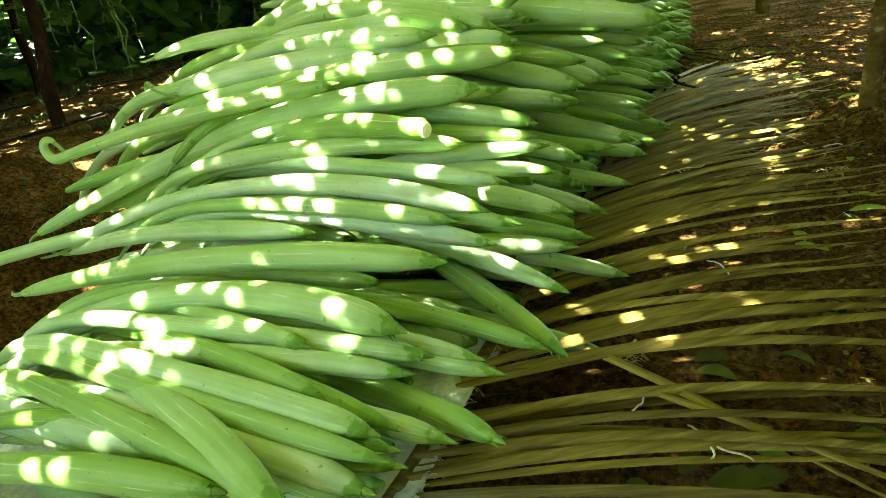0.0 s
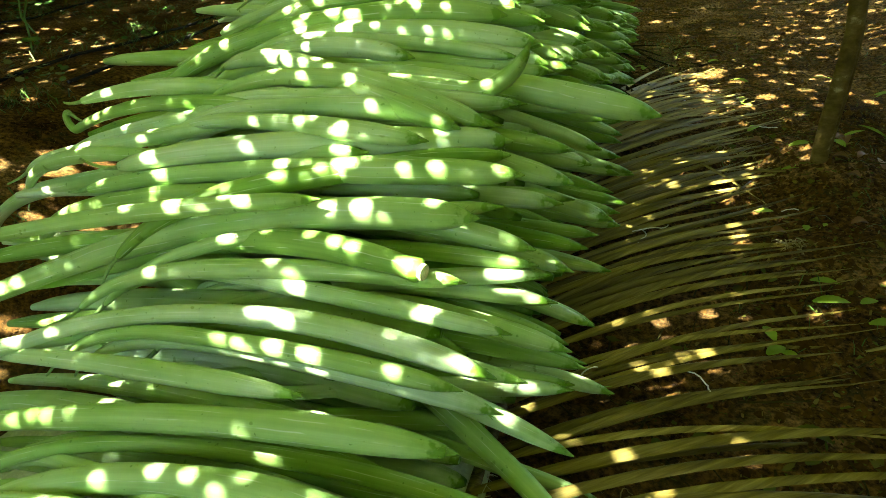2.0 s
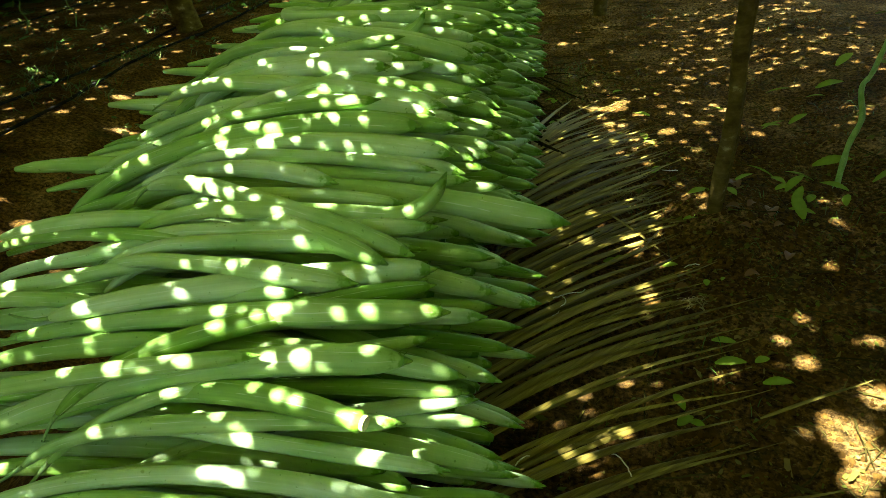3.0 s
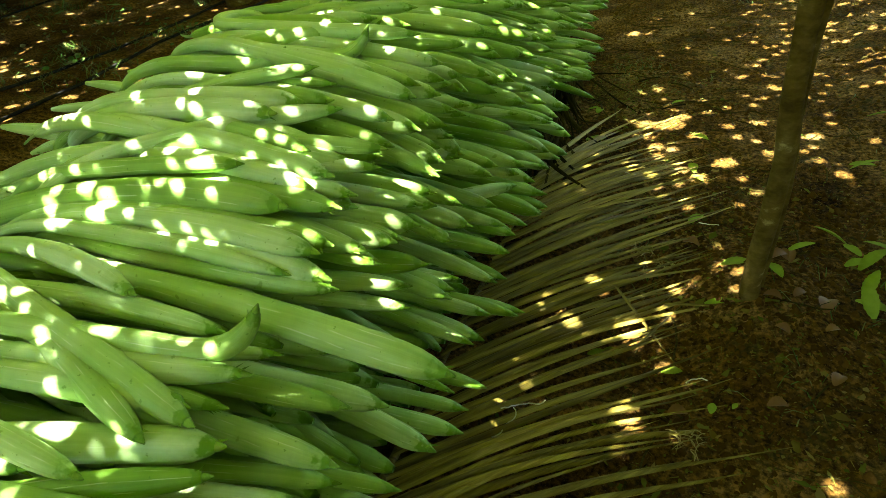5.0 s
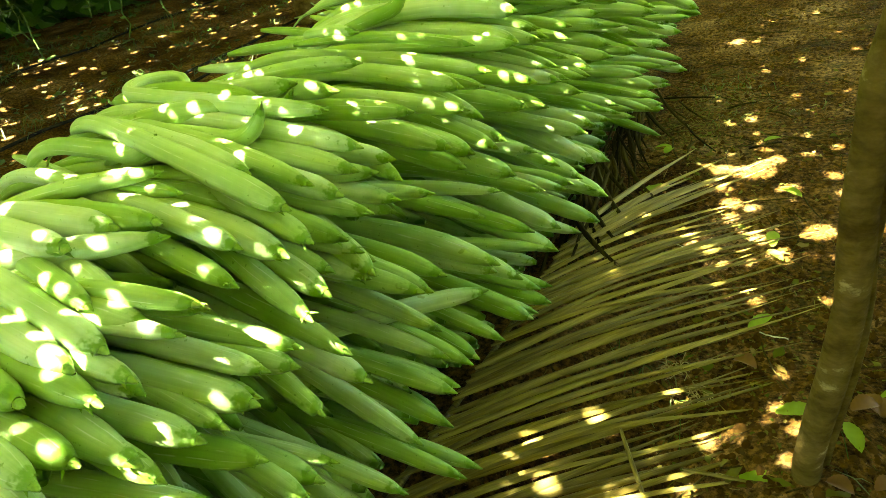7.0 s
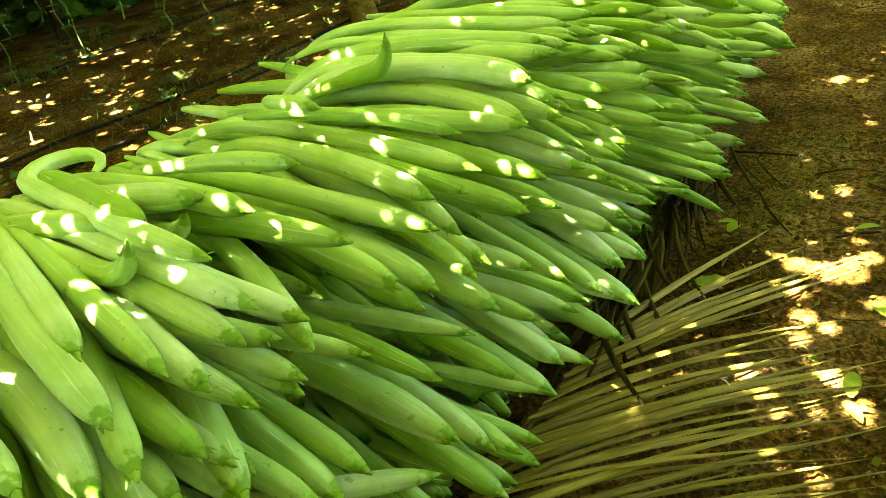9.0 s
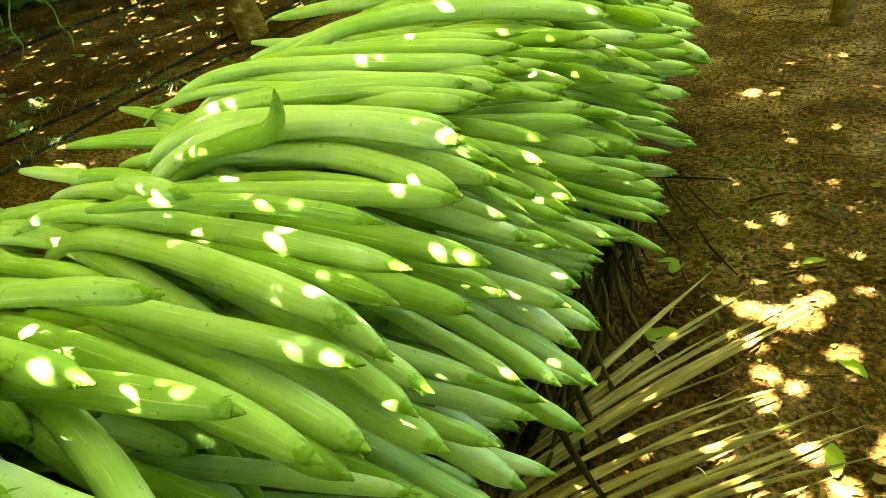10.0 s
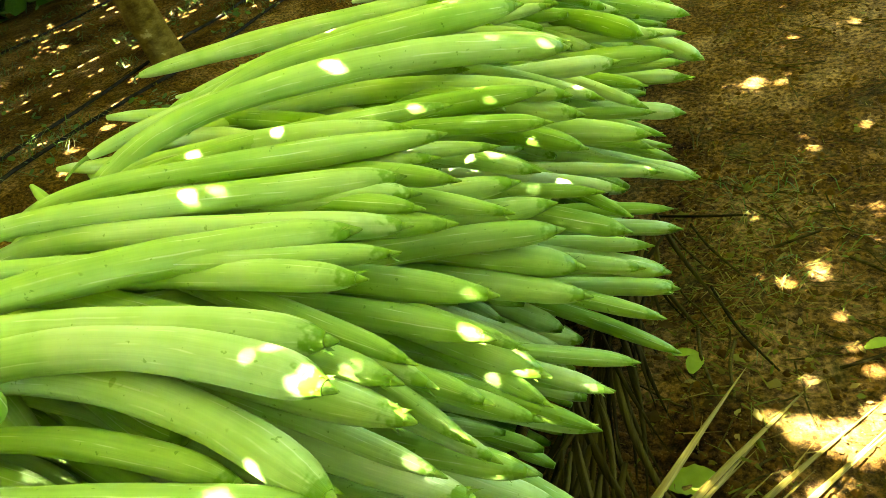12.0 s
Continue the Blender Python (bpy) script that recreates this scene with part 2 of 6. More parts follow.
def build_ground():
    bm = bmesh.new()
    xs = [-60, -30, -16] + [-9 + 0.2 * i for i in range(30)] + [-3 + 0.035 * i for i in range(158)] + [2.55 + 0.25 * i for i in range(20)] + [8, 16, 30, 60]
    ys = [-40, -15, -6] + [-3 + 0.25 * i for i in range(12)] + [0.035 * i for i in range(184)] + [6.45 + 0.2 * i for i in range(40)] + [16, 22, 32, 60]
    grid = [[bm.verts.new((x, y, ground_height(x, y))) for x in xs] for y in ys]
    for j in range(len(ys) - 1):
        for i in range(len(xs) - 1):
            bm.faces.new((grid[j][i], grid[j][i + 1], grid[j + 1][i + 1], grid[j + 1][i]))
    tagged(finish("ground", bm, SOIL), "bare reddish-brown farm soil with furrows and litter", "ground", kind="structure")


build_ground()

# ---- leaf canopy of the trellis overhead, with the gaps that let the sun through ----
CANOPY_Z = 2.2
GAPS = []


def gap(x, y, r):
    GAPS.append((x, y, r))


gap(-1.923, 0.175, 0.0160)
gap(-1.865, 0.241, 0.0090)
gap(-1.895, 0.286, 0.0090)
gap(-1.348, 0.330, 0.0140)
gap(-1.384, 0.370, 0.0090)
gap(-1.621, 0.464, 0.0070)
gap(-2.011, 0.544, 0.0090)
gap(-2.104, 0.886, 0.0120)
gap(-2.036, 0.712, 0.0090)
gap(-1.289, 0.187, 0.0120)
gap(-1.352, 0.195, 0.0100)
gap(-2.101, 0.676, 0.0070)
gap(-2.193, 0.533, 0.0100)
gap(-1.480, -0.419, 0.0081)
gap(-1.430, -0.410, 0.0072)
gap(-1.588, -0.346, 0.0072)
gap(-1.658, -0.299, 0.0070)
gap(-1.499, -0.271, 0.0070)
gap(-1.732, -0.270, 0.0081)
gap(-1.656, -0.258, 0.0072)
gap(-1.483, -0.237, 0.0081)
gap(-1.417, -0.227, 0.0070)
gap(-1.740, -0.224, 0.0081)
gap(-1.444, -0.213, 0.0070)
gap(-1.731, -0.203, 0.0070)
gap(-1.761, -0.193, 0.0072)
gap(-1.608, -0.191, 0.0070)
gap(-1.430, -0.175, 0.0070)
gap(-1.399, -0.169, 0.0070)
gap(-1.499, -0.146, 0.0090)
gap(-1.471, -0.143, 0.0072)
gap(-1.555, -0.141, 0.0090)
gap(-1.606, -0.137, 0.0099)
gap(-1.575, -0.130, 0.0090)
gap(-1.542, -0.124, 0.0099)
gap(-1.301, -0.112, 0.0070)
gap(-1.827, -0.088, 0.0070)
gap(-1.545, -0.081, 0.0070)
gap(-1.171, -0.075, 0.0070)
gap(-1.351, -0.073, 0.0070)
gap(-1.455, -0.051, 0.0070)
gap(-1.397, -0.050, 0.0070)
gap(-1.790, 0.000, 0.0070)
gap(-1.750, 0.015, 0.0070)
gap(-1.719, 0.015, 0.0070)
gap(-1.754, 0.101, 0.0070)
gap(-0.61, 0.11, 0.0090)
gap(-0.83, 0.17, 0.0090)
gap(-1.822, 0.174, 0.0108)
gap(-1.400, 0.175, 0.0081)
gap(-1.151, 0.181, 0.0070)
gap(-1.418, 0.191, 0.0070)
gap(-1.030, 0.193, 0.0070)
gap(-1.038, 0.210, 0.0070)
gap(-1.053, 0.218, 0.0070)
gap(-0.90, 0.24, 0.0099)
gap(-1.335, 0.245, 0.0099)
gap(-1.361, 0.255, 0.0070)
gap(-1.393, 0.256, 0.0090)
gap(-1.011, 0.274, 0.0070)
gap(-1.127, 0.298, 0.0081)
gap(-2.078, 0.300, 0.0126)
gap(-0.69, 0.31, 0.0099)
gap(-2.031, 0.312, 0.0135)
gap(-1.111, 0.321, 0.0081)
gap(-1.638, 0.325, 0.0090)
gap(-1.108, 0.344, 0.0126)
gap(-1.118, 0.354, 0.0072)
gap(-1.122, 0.358, 0.0099)
gap(-1.095, 0.360, 0.0117)
gap(-1.216, 0.389, 0.0090)
gap(-1.073, 0.389, 0.0090)
gap(-1.251, 0.400, 0.0090)
gap(-1.485, 0.409, 0.0108)
gap(-1.549, 0.416, 0.0090)
gap(-1.303, 0.421, 0.0072)
gap(-1.650, 0.422, 0.0090)
gap(-1.548, 0.430, 0.0135)
gap(-0.978, 0.431, 0.0081)
gap(-1.406, 0.439, 0.0108)
gap(-1.029, 0.449, 0.0090)
gap(-1.170, 0.452, 0.0072)
gap(-1.008, 0.452, 0.0090)
gap(-1.443, 0.457, 0.0099)
gap(-1.435, 0.460, 0.0090)
gap(-0.998, 0.466, 0.0090)
gap(-1.270, 0.472, 0.0108)
gap(-1.208, 0.473, 0.0135)
gap(-2.124, 0.473, 0.0099)
gap(-1.946, 0.475, 0.0090)
gap(-0.25, 0.49, 0.0324)
gap(-0.83, 0.49, 0.0117)
gap(-1.077, 0.498, 0.0070)
gap(-1.969, 0.507, 0.0108)
gap(-1.072, 0.508, 0.0081)
gap(-1.375, 0.541, 0.0081)
gap(-1.388, 0.542, 0.0070)
gap(-1.270, 0.554, 0.0070)
gap(-1.670, 0.555, 0.0090)
gap(-1.836, 0.556, 0.0072)
gap(-0.20, 0.56, 0.0513)
gap(-1.302, 0.567, 0.0072)
gap(-1.142, 0.575, 0.0081)
gap(-1.682, 0.577, 0.0099)
gap(-1.266, 0.584, 0.0090)
gap(-1.386, 0.585, 0.0099)
gap(-1.079, 0.587, 0.0099)
gap(-1.241, 0.587, 0.0070)
gap(-0.74, 0.59, 0.0135)
gap(-0.967, 0.599, 0.0070)
gap(-1.470, 0.614, 0.0072)
gap(-1.281, 0.639, 0.0126)
gap(-0.22, 0.64, 0.0540)
gap(-1.926, 0.649, 0.0072)
gap(-2.179, 0.653, 0.0099)
gap(-1.255, 0.661, 0.0070)
gap(-1.841, 0.668, 0.0090)
gap(-1.352, 0.684, 0.0070)
gap(-1.794, 0.687, 0.0090)
gap(-0.24, 0.69, 0.0270)
gap(-1.474, 0.691, 0.0072)
gap(-1.973, 0.696, 0.0144)
gap(-1.216, 0.707, 0.0081)
gap(-1.193, 0.712, 0.0117)
gap(-1.094, 0.722, 0.0070)
gap(-1.767, 0.727, 0.0090)
gap(-2.196, 0.756, 0.0144)
gap(-0.85, 0.76, 0.0117)
gap(-1.231, 0.766, 0.0081)
gap(-0.10, 0.77, 0.0378)
gap(-1.914, 0.793, 0.0099)
gap(-1.713, 0.805, 0.0081)
gap(-0.73, 0.81, 0.0135)
gap(-1.903, 0.811, 0.0099)
gap(-0.48, 0.84, 0.0108)
gap(-1.394, 0.847, 0.0081)
gap(-1.289, 0.851, 0.0070)
gap(-1.460, 0.871, 0.0090)
gap(-1.195, 0.885, 0.0072)
gap(-1.176, 0.886, 0.0070)
gap(-1.015, 0.890, 0.0070)
gap(-2.038, 0.893, 0.0117)
gap(-0.23, 0.90, 0.0234)
gap(-1.413, 0.919, 0.0090)
gap(-1.377, 0.931, 0.0072)
gap(-1.461, 0.933, 0.0108)
gap(-1.506, 0.956, 0.0126)
gap(-1.473, 0.963, 0.0072)
gap(-2.740, 0.974, 0.0162)
gap(-1.527, 0.982, 0.0090)
gap(-3.12, 0.99, 0.0252)
gap(-0.02, 1.00, 0.0198)
gap(-0.27, 1.00, 0.0162)
gap(-1.459, 1.036, 0.0072)
gap(-2.725, 1.040, 0.0171)
gap(-1.331, 1.062, 0.0070)
gap(-1.371, 1.072, 0.0070)
gap(-2.680, 1.077, 0.0180)
gap(-1.408, 1.084, 0.0070)
gap(-3.18, 1.09, 0.0252)
gap(-0.18, 1.11, 0.0144)
gap(-1.484, 1.127, 0.0099)
gap(-2.688, 1.128, 0.0180)
gap(-1.452, 1.135, 0.0099)
gap(-1.139, 1.136, 0.0070)
gap(-1.819, 1.141, 0.0081)
gap(-1.251, 1.145, 0.0070)
gap(-1.755, 1.145, 0.0090)
gap(-1.181, 1.147, 0.0070)
gap(-1.397, 1.162, 0.0117)
gap(-1.404, 1.164, 0.0144)
gap(-1.314, 1.173, 0.0072)
gap(-0.922, 1.175, 0.0099)
gap(-1.527, 1.179, 0.0126)
gap(-0.963, 1.196, 0.0070)
gap(-0.61, 1.20, 0.0207)
gap(-1.378, 1.202, 0.0180)
gap(-0.922, 1.208, 0.0090)
gap(-1.508, 1.215, 0.0099)
gap(-1.430, 1.222, 0.0162)
gap(-1.134, 1.227, 0.0072)
gap(-1.208, 1.231, 0.0070)
gap(-1.249, 1.243, 0.0070)
gap(-1.215, 1.244, 0.0072)
gap(-1.570, 1.249, 0.0099)
gap(-3.26, 1.25, 0.0378)
gap(-1.474, 1.262, 0.0090)
gap(-0.930, 1.276, 0.0070)
gap(-1.184, 1.283, 0.0126)
gap(-1.232, 1.284, 0.0081)
gap(-1.156, 1.287, 0.0108)
gap(-1.000, 1.295, 0.0081)
gap(-1.159, 1.303, 0.0108)
gap(-1.834, 1.307, 0.0090)
gap(-1.000, 1.318, 0.0126)
gap(-3.46, 1.32, 0.0486)
gap(-1.041, 1.335, 0.0072)
gap(-1.360, 1.343, 0.0070)
gap(-1.106, 1.348, 0.0070)
gap(-1.212, 1.353, 0.0072)
gap(-1.288, 1.355, 0.0099)
gap(-1.257, 1.381, 0.0108)
gap(-1.018, 1.391, 0.0070)
gap(0.00, 1.40, 0.0135)
gap(-0.932, 1.412, 0.0072)
gap(-1.051, 1.413, 0.0072)
gap(-1.097, 1.420, 0.0070)
gap(-1.538, 1.426, 0.0072)
gap(-0.54, 1.43, 0.0144)
gap(-0.988, 1.431, 0.0070)
gap(-3.31, 1.44, 0.0504)
gap(-1.582, 1.447, 0.0090)
gap(-1.611, 1.449, 0.0090)
gap(-1.647, 1.453, 0.0072)
gap(-1.251, 1.465, 0.0099)
gap(-1.289, 1.479, 0.0070)
gap(-0.965, 1.482, 0.0081)
gap(-0.927, 1.498, 0.0099)
gap(-0.906, 1.500, 0.0090)
gap(-1.065, 1.513, 0.0070)
gap(-1.451, 1.528, 0.0072)
gap(-0.63, 1.53, 0.0243)
gap(-1.292, 1.542, 0.0090)
gap(-0.79, 1.55, 0.0171)
gap(-0.61, 1.56, 0.0207)
gap(-0.87, 1.56, 0.0090)
gap(-0.871, 1.577, 0.0070)
gap(-3.23, 1.58, 0.0396)
gap(-3.31, 1.58, 0.0540)
gap(-0.943, 1.610, 0.0070)
gap(-0.53, 1.64, 0.0144)
gap(-0.87, 1.65, 0.0162)
gap(-1.377, 1.678, 0.0081)
gap(-1.097, 1.679, 0.0070)
gap(-1.402, 1.681, 0.0099)
gap(-3.27, 1.73, 0.0414)
gap(-0.33, 1.75, 0.0090)
gap(-0.75, 1.77, 0.0153)
gap(-0.51, 1.78, 0.0153)
gap(-1.336, 1.807, 0.0070)
gap(-1.061, 1.842, 0.0070)
gap(-0.60, 1.90, 0.0144)
gap(-0.37, 1.91, 0.0135)
gap(-1.316, 1.956, 0.0070)
gap(-1.239, 1.965, 0.0070)
gap(-1.014, 1.966, 0.0070)
gap(-1.168, 2.004, 0.0070)
gap(-1.079, 2.008, 0.0070)
gap(-0.38, 2.04, 0.0090)
gap(-1.581, 2.046, 0.0070)
gap(-1.053, 2.128, 0.0070)
gap(-1.014, 2.139, 0.0070)
gap(-1.289, 2.185, 0.0070)
gap(-0.900, 2.305, 0.0072)
gap(-0.48, 2.36, 0.0153)
gap(-0.936, 2.399, 0.0070)
gap(-1.568, 2.406, 0.0070)
gap(-1.206, 2.467, 0.0070)
gap(-0.885, 2.505, 0.0070)
gap(-1.058, 2.512, 0.0070)
gap(-0.60, 2.53, 0.0171)
gap(-0.52, 2.56, 0.0126)
gap(-0.42, 2.57, 0.0108)
gap(-0.86, 2.57, 0.0090)
gap(-0.44, 2.61, 0.0288)
gap(-0.919, 2.614, 0.0070)
gap(-0.877, 2.617, 0.0070)
gap(-0.70, 2.63, 0.0225)
gap(-0.51, 2.69, 0.0243)
gap(0.10, 2.70, 0.0252)
gap(-1.431, 2.707, 0.0070)
gap(-0.36, 2.73, 0.0216)
gap(-0.858, 2.731, 0.0070)
gap(-0.964, 2.732, 0.0072)
gap(-0.33, 2.76, 0.0378)
gap(-0.61, 2.80, 0.0126)
gap(-0.900, 2.824, 0.0070)
gap(-0.61, 2.83, 0.0207)
gap(-1.450, 2.842, 0.0072)
gap(-0.890, 2.848, 0.0070)
gap(-0.14, 2.86, 0.0351)
gap(-0.55, 2.89, 0.0189)
gap(-0.62, 2.92, 0.0306)
gap(-0.882, 2.992, 0.0070)
gap(-0.888, 3.005, 0.0070)
gap(-0.65, 3.02, 0.0216)
gap(-0.47, 3.03, 0.0135)
gap(-0.44, 3.05, 0.0324)
gap(0.04, 3.07, 0.0360)
gap(-1.207, 3.096, 0.0070)
gap(-0.58, 3.13, 0.0243)
gap(-0.30, 3.15, 0.0207)
gap(-0.63, 3.16, 0.0378)
gap(-0.54, 3.17, 0.0432)
gap(-0.60, 3.17, 0.0378)
gap(-0.68, 3.17, 0.0324)
gap(-0.74, 3.19, 0.0117)
gap(-0.17, 3.20, 0.0288)
gap(-0.54, 3.23, 0.0297)
gap(-1.339, 3.235, 0.0070)
gap(-0.50, 3.27, 0.0261)
gap(-1.203, 3.303, 0.0070)
gap(-0.67, 3.31, 0.0099)
gap(-0.39, 3.34, 0.0198)
gap(-0.54, 3.36, 0.0135)
gap(-1.008, 3.400, 0.0070)
gap(-0.30, 3.42, 0.0162)
gap(-0.964, 3.521, 0.0070)
gap(-0.60, 3.53, 0.0090)
gap(-1.218, 3.535, 0.0072)
gap(-1.208, 3.539, 0.0072)
gap(-0.72, 3.65, 0.0153)
gap(-0.64, 3.69, 0.0144)
gap(-0.64, 3.72, 0.0162)
gap(-0.910, 3.749, 0.0070)
gap(-0.95, 3.78, 0.0090)
gap(-1.44, 3.85, 0.0090)
gap(-1.147, 3.857, 0.0070)
gap(-1.14, 3.86, 0.0090)
gap(-1.464, 3.879, 0.0081)
gap(-0.49, 4.03, 0.0090)
gap(-0.64, 4.35, 0.0135)
gap(-1.347, 4.442, 0.0108)
gap(-0.48, 4.48, 0.0108)
gap(-3.518, 4.485, 0.0180)
gap(-6.84, 4.80, 0.0495)
gap(-0.84, 4.84, 0.0315)
gap(-0.74, 4.85, 0.0189)
gap(-0.83, 4.87, 0.0288)
gap(-0.70, 5.29, 0.0153)
gap(-0.46, 5.41, 0.0135)
gap(-5.57, 6.06, 0.0243)

# stray gaps over the bare ground and the beds
stray = random.Random(3)
for _ in range(45):
    gap(stray.uniform(-0.35, 1.25), stray.uniform(1.6, 5.6), stray.uniform(0.006, 0.019))
for _ in range(40):
    gap(stray.uniform(-0.45, 0.95), stray.uniform(2.5, 4.3), stray.uniform(0.006, 0.017))
for _ in range(165):
    gap(stray.uniform(-0.2, 1.3), stray.uniform(3.5, 6.0), stray.uniform(0.007, 0.025))
for _ in range(430):
    gap(stray.uniform(-7.4, -2.5), stray.uniform(-0.3, 8.5), stray.uniform(0.010, 0.038))


def leaf_disc(bm, x, y, z, r, rng, sides=7, tilted=0.3):
    tilt = Euler((rng.uniform(-tilted, tilted), rng.uniform(-tilted, tilted), rng.uniform(0, 6.3))).to_matrix()
    ring = [bm.verts.new(Vector((x, y, z)) + tilt @ Vector((r * math.cos(a) * (1 + 0.12 * (k % 2)), r * math.sin(a), 0))) for k, a in ((k, 2 * math.pi * k / sides) for k in range(sides))]
    bm.faces.new(ring)


def build_canopy():
    rng = random.Random(11)
    cells = {}
    for g in GAPS:
        for i in (-1, 0, 1):
            for j in (-1, 0, 1):
                cells.setdefault((math.floor(g[0] / 0.15) + i, math.floor(g[1] / 0.15) + j), []).append(g)
    bm = bmesh.new()

    def clear(x, y, r, around):
        return all(math.hypot(x - gx, y - gy) > r + gr for gx, gy, gr in around)

    def thick(x, y):
        """Where an unseen second leaf layer is added to dim what lies below: all but the strip over the heap and the
        path beside its far half.
        """
        wave = 0.25 * noise.noise(Vector((x * 1.4, y * 1.4, 6)))
        near, far = (1.7 if rng.random() < 0.35 else -9), (3.3 if x < 0.25 else 4.3) + (0.0 if rng.random() < 0.8 else 5.0)
        return x + wave < -2.1 or (x + wave > -0.45 and near < y + wave < far)

    # leaves overlapping like shingles, finer over the heap
    inner = (-7.5, 3.2, -1.6, 9.5)
    step = 0.062
    y = inner[2]
    while y < inner[3]:
        x = inner[0] + (step / 2 if round((y - inner[2]) / step) % 2 else 0)
        while x < inner[1]:
            px, py, r = x + rng.uniform(-0.012, 0.012), y + rng.uniform(-0.012, 0.012), rng.uniform(0.048, 0.060)
            near = cells.get((math.floor(px / 0.15), math.floor(py / 0.15)), ())
            wave = 0.9 * noise.noise(Vector((px * 0.9, py * 0.9, 4))) + 0.3 * noise.noise(Vector((px * 3, py * 3, 9)))
            # opening added out of view to let sky light in from the far right
            if (px + wave > 3.0 and py + wave > 4.8) or (px + wave > 2.1 and py + wave > 5.4):
                x += step
                continue
            if clear(px, py, r * 1.05, near):
                leaf_disc(bm, px, py, CANOPY_Z + rng.uniform(-0.012, 0.012), r, rng, 7, 0.15)
                # added second leaf, only to hold back light
                if thick(px, py):
                    leaf_disc(bm, px - 0.007, py - 0.008, CANOPY_Z + 0.02 + rng.uniform(-0.006, 0.006), r, rng, 7, 0.1)
            else:
                # leaflets where a whole leaf would close a gap
                for k in range(19):
                    q = 0.0 if k == 0 else (0.45 if k < 7 else 0.85)
                    a = k * 1.047 if k < 7 else k * 0.5236
                    small = rng.uniform(0.012, 0.017)
                    sx, sy = px + q * r * math.cos(a), py + q * r * math.sin(a)
                    if clear(sx, sy, small, near):
                        leaf_disc(bm, sx, sy, CANOPY_Z + rng.uniform(-0.008, 0.008), small, rng, 6, 0.15)
            x += step
        y += step
    # the edge of each gap
    for gx, gy, gr in GAPS:
        near = [g for g in cells.get((math.floor(gx / 0.15), math.floor(gy / 0.15)), ()) if g != (gx, gy, gr)]
        count = 11 + int(gr * 500)
        for k in range(count):
            r = rng.uniform(0.009, 0.014)
            a = 2 * math.pi * k / count + rng.uniform(-0.15, 0.15)
            x, y = gx + (gr * rng.uniform(0.9, 1.1) + r) * math.cos(a), gy + (gr * rng.uniform(0.9, 1.1) + r) * math.sin(a)
            if clear(x, y, r * 0.9, near):
                leaf_disc(bm, x, y, CANOPY_Z + rng.uniform(-0.008, 0.008), r, rng, 6, 0.15)
    step = 0.26
    for j in range(170):
        for i in range(180):
            x, y = -24 + (i + 0.5 * (j % 2)) * step + rng.uniform(-0.03, 0.03), -20 + j * step + rng.uniform(-0.03, 0.03)
            # openings added to let sky light in: behind the near end, over the path beside the far end and past the
            # beds
            wave = 0.9 * noise.noise(Vector((x * 0.9, y * 0.9, 4))) + 0.3 * noise.noise(Vector((x * 3, y * 3, 9)))
            if (y + wave < -2.4 and abs(x + 2.1 + wave) < 1.5) or (x + wave > 3.0 and y + wave > 4.8) or (x + wave > 2.1 and y + wave > 5.4) or (x + wave < -11.6 and y + wave < 10.8):
                continue
            if not (inner[0] + 0.2 < x < inner[1] - 0.2 and inner[2] + 0.2 < y < inner[3] - 0.2):
                leaf_disc(bm, x, y, CANOPY_Z + 0.1 + rng.uniform(-0.03, 0.03), rng.uniform(0.2, 0.24), rng, 7, 0.15)
                if thick(x, y):
                    leaf_disc(bm, x, y, CANOPY_Z + 0.2 + rng.uniform(-0.03, 0.03), rng.uniform(0.2, 0.24), rng, 7, 0.15)
    tagged(finish("trellis_canopy", bm, CANOPY_LEAF, smooth=False), "dense green creeper leaves on the trellis overhead", "canopy", kind="stuff")


build_canopy()

# ---- heap of gourds ----
GOURD_LABEL = "long pale-green snake gourd lying across the heap"


def top_height(y):
    return float(np.interp(y, (-0.1, 0.3, 0.65, 0.8, 1.05, 1.2, 1.38, 2.0, 2.2, 3.3, 4.2, 5.2, 6.3), (0.1, 0.2, 0.28, 0.34, 0.47, 0.55, 0.64, 0.84, 0.88, 0.91, 0.91, 0.86, 0.5)))


def face_x(z, y):
    """How far the stack reaches towards the fronds at height z."""
    share = z / max(top_height(y), 0.05)
    return float(np.interp(share, (0, 0.12, 0.3, 0.6, 0.85, 1.0), (-0.40, -0.32, -0.26, -0.30, -0.40, -0.62)))


FINE = (0, 0.008, 0.02, 0.04, 0.065, 0.095, 0.13, 0.17)
FINE_RINGS = FINE + tuple(0.22 + 0.78 * i / 22 for i in range(23))
CURL_RINGS = FINE[:-1] + tuple(0.16 + 0.70 * i / 9 for i in range(10)) + tuple(0.875 + 0.125 * i / 15 for i in range(16))
ROUGH_RINGS = (0, 0.02, 0.055, 0.1, 0.17) + tuple(0.27 + 0.73 * i / 9 for i in range(10))


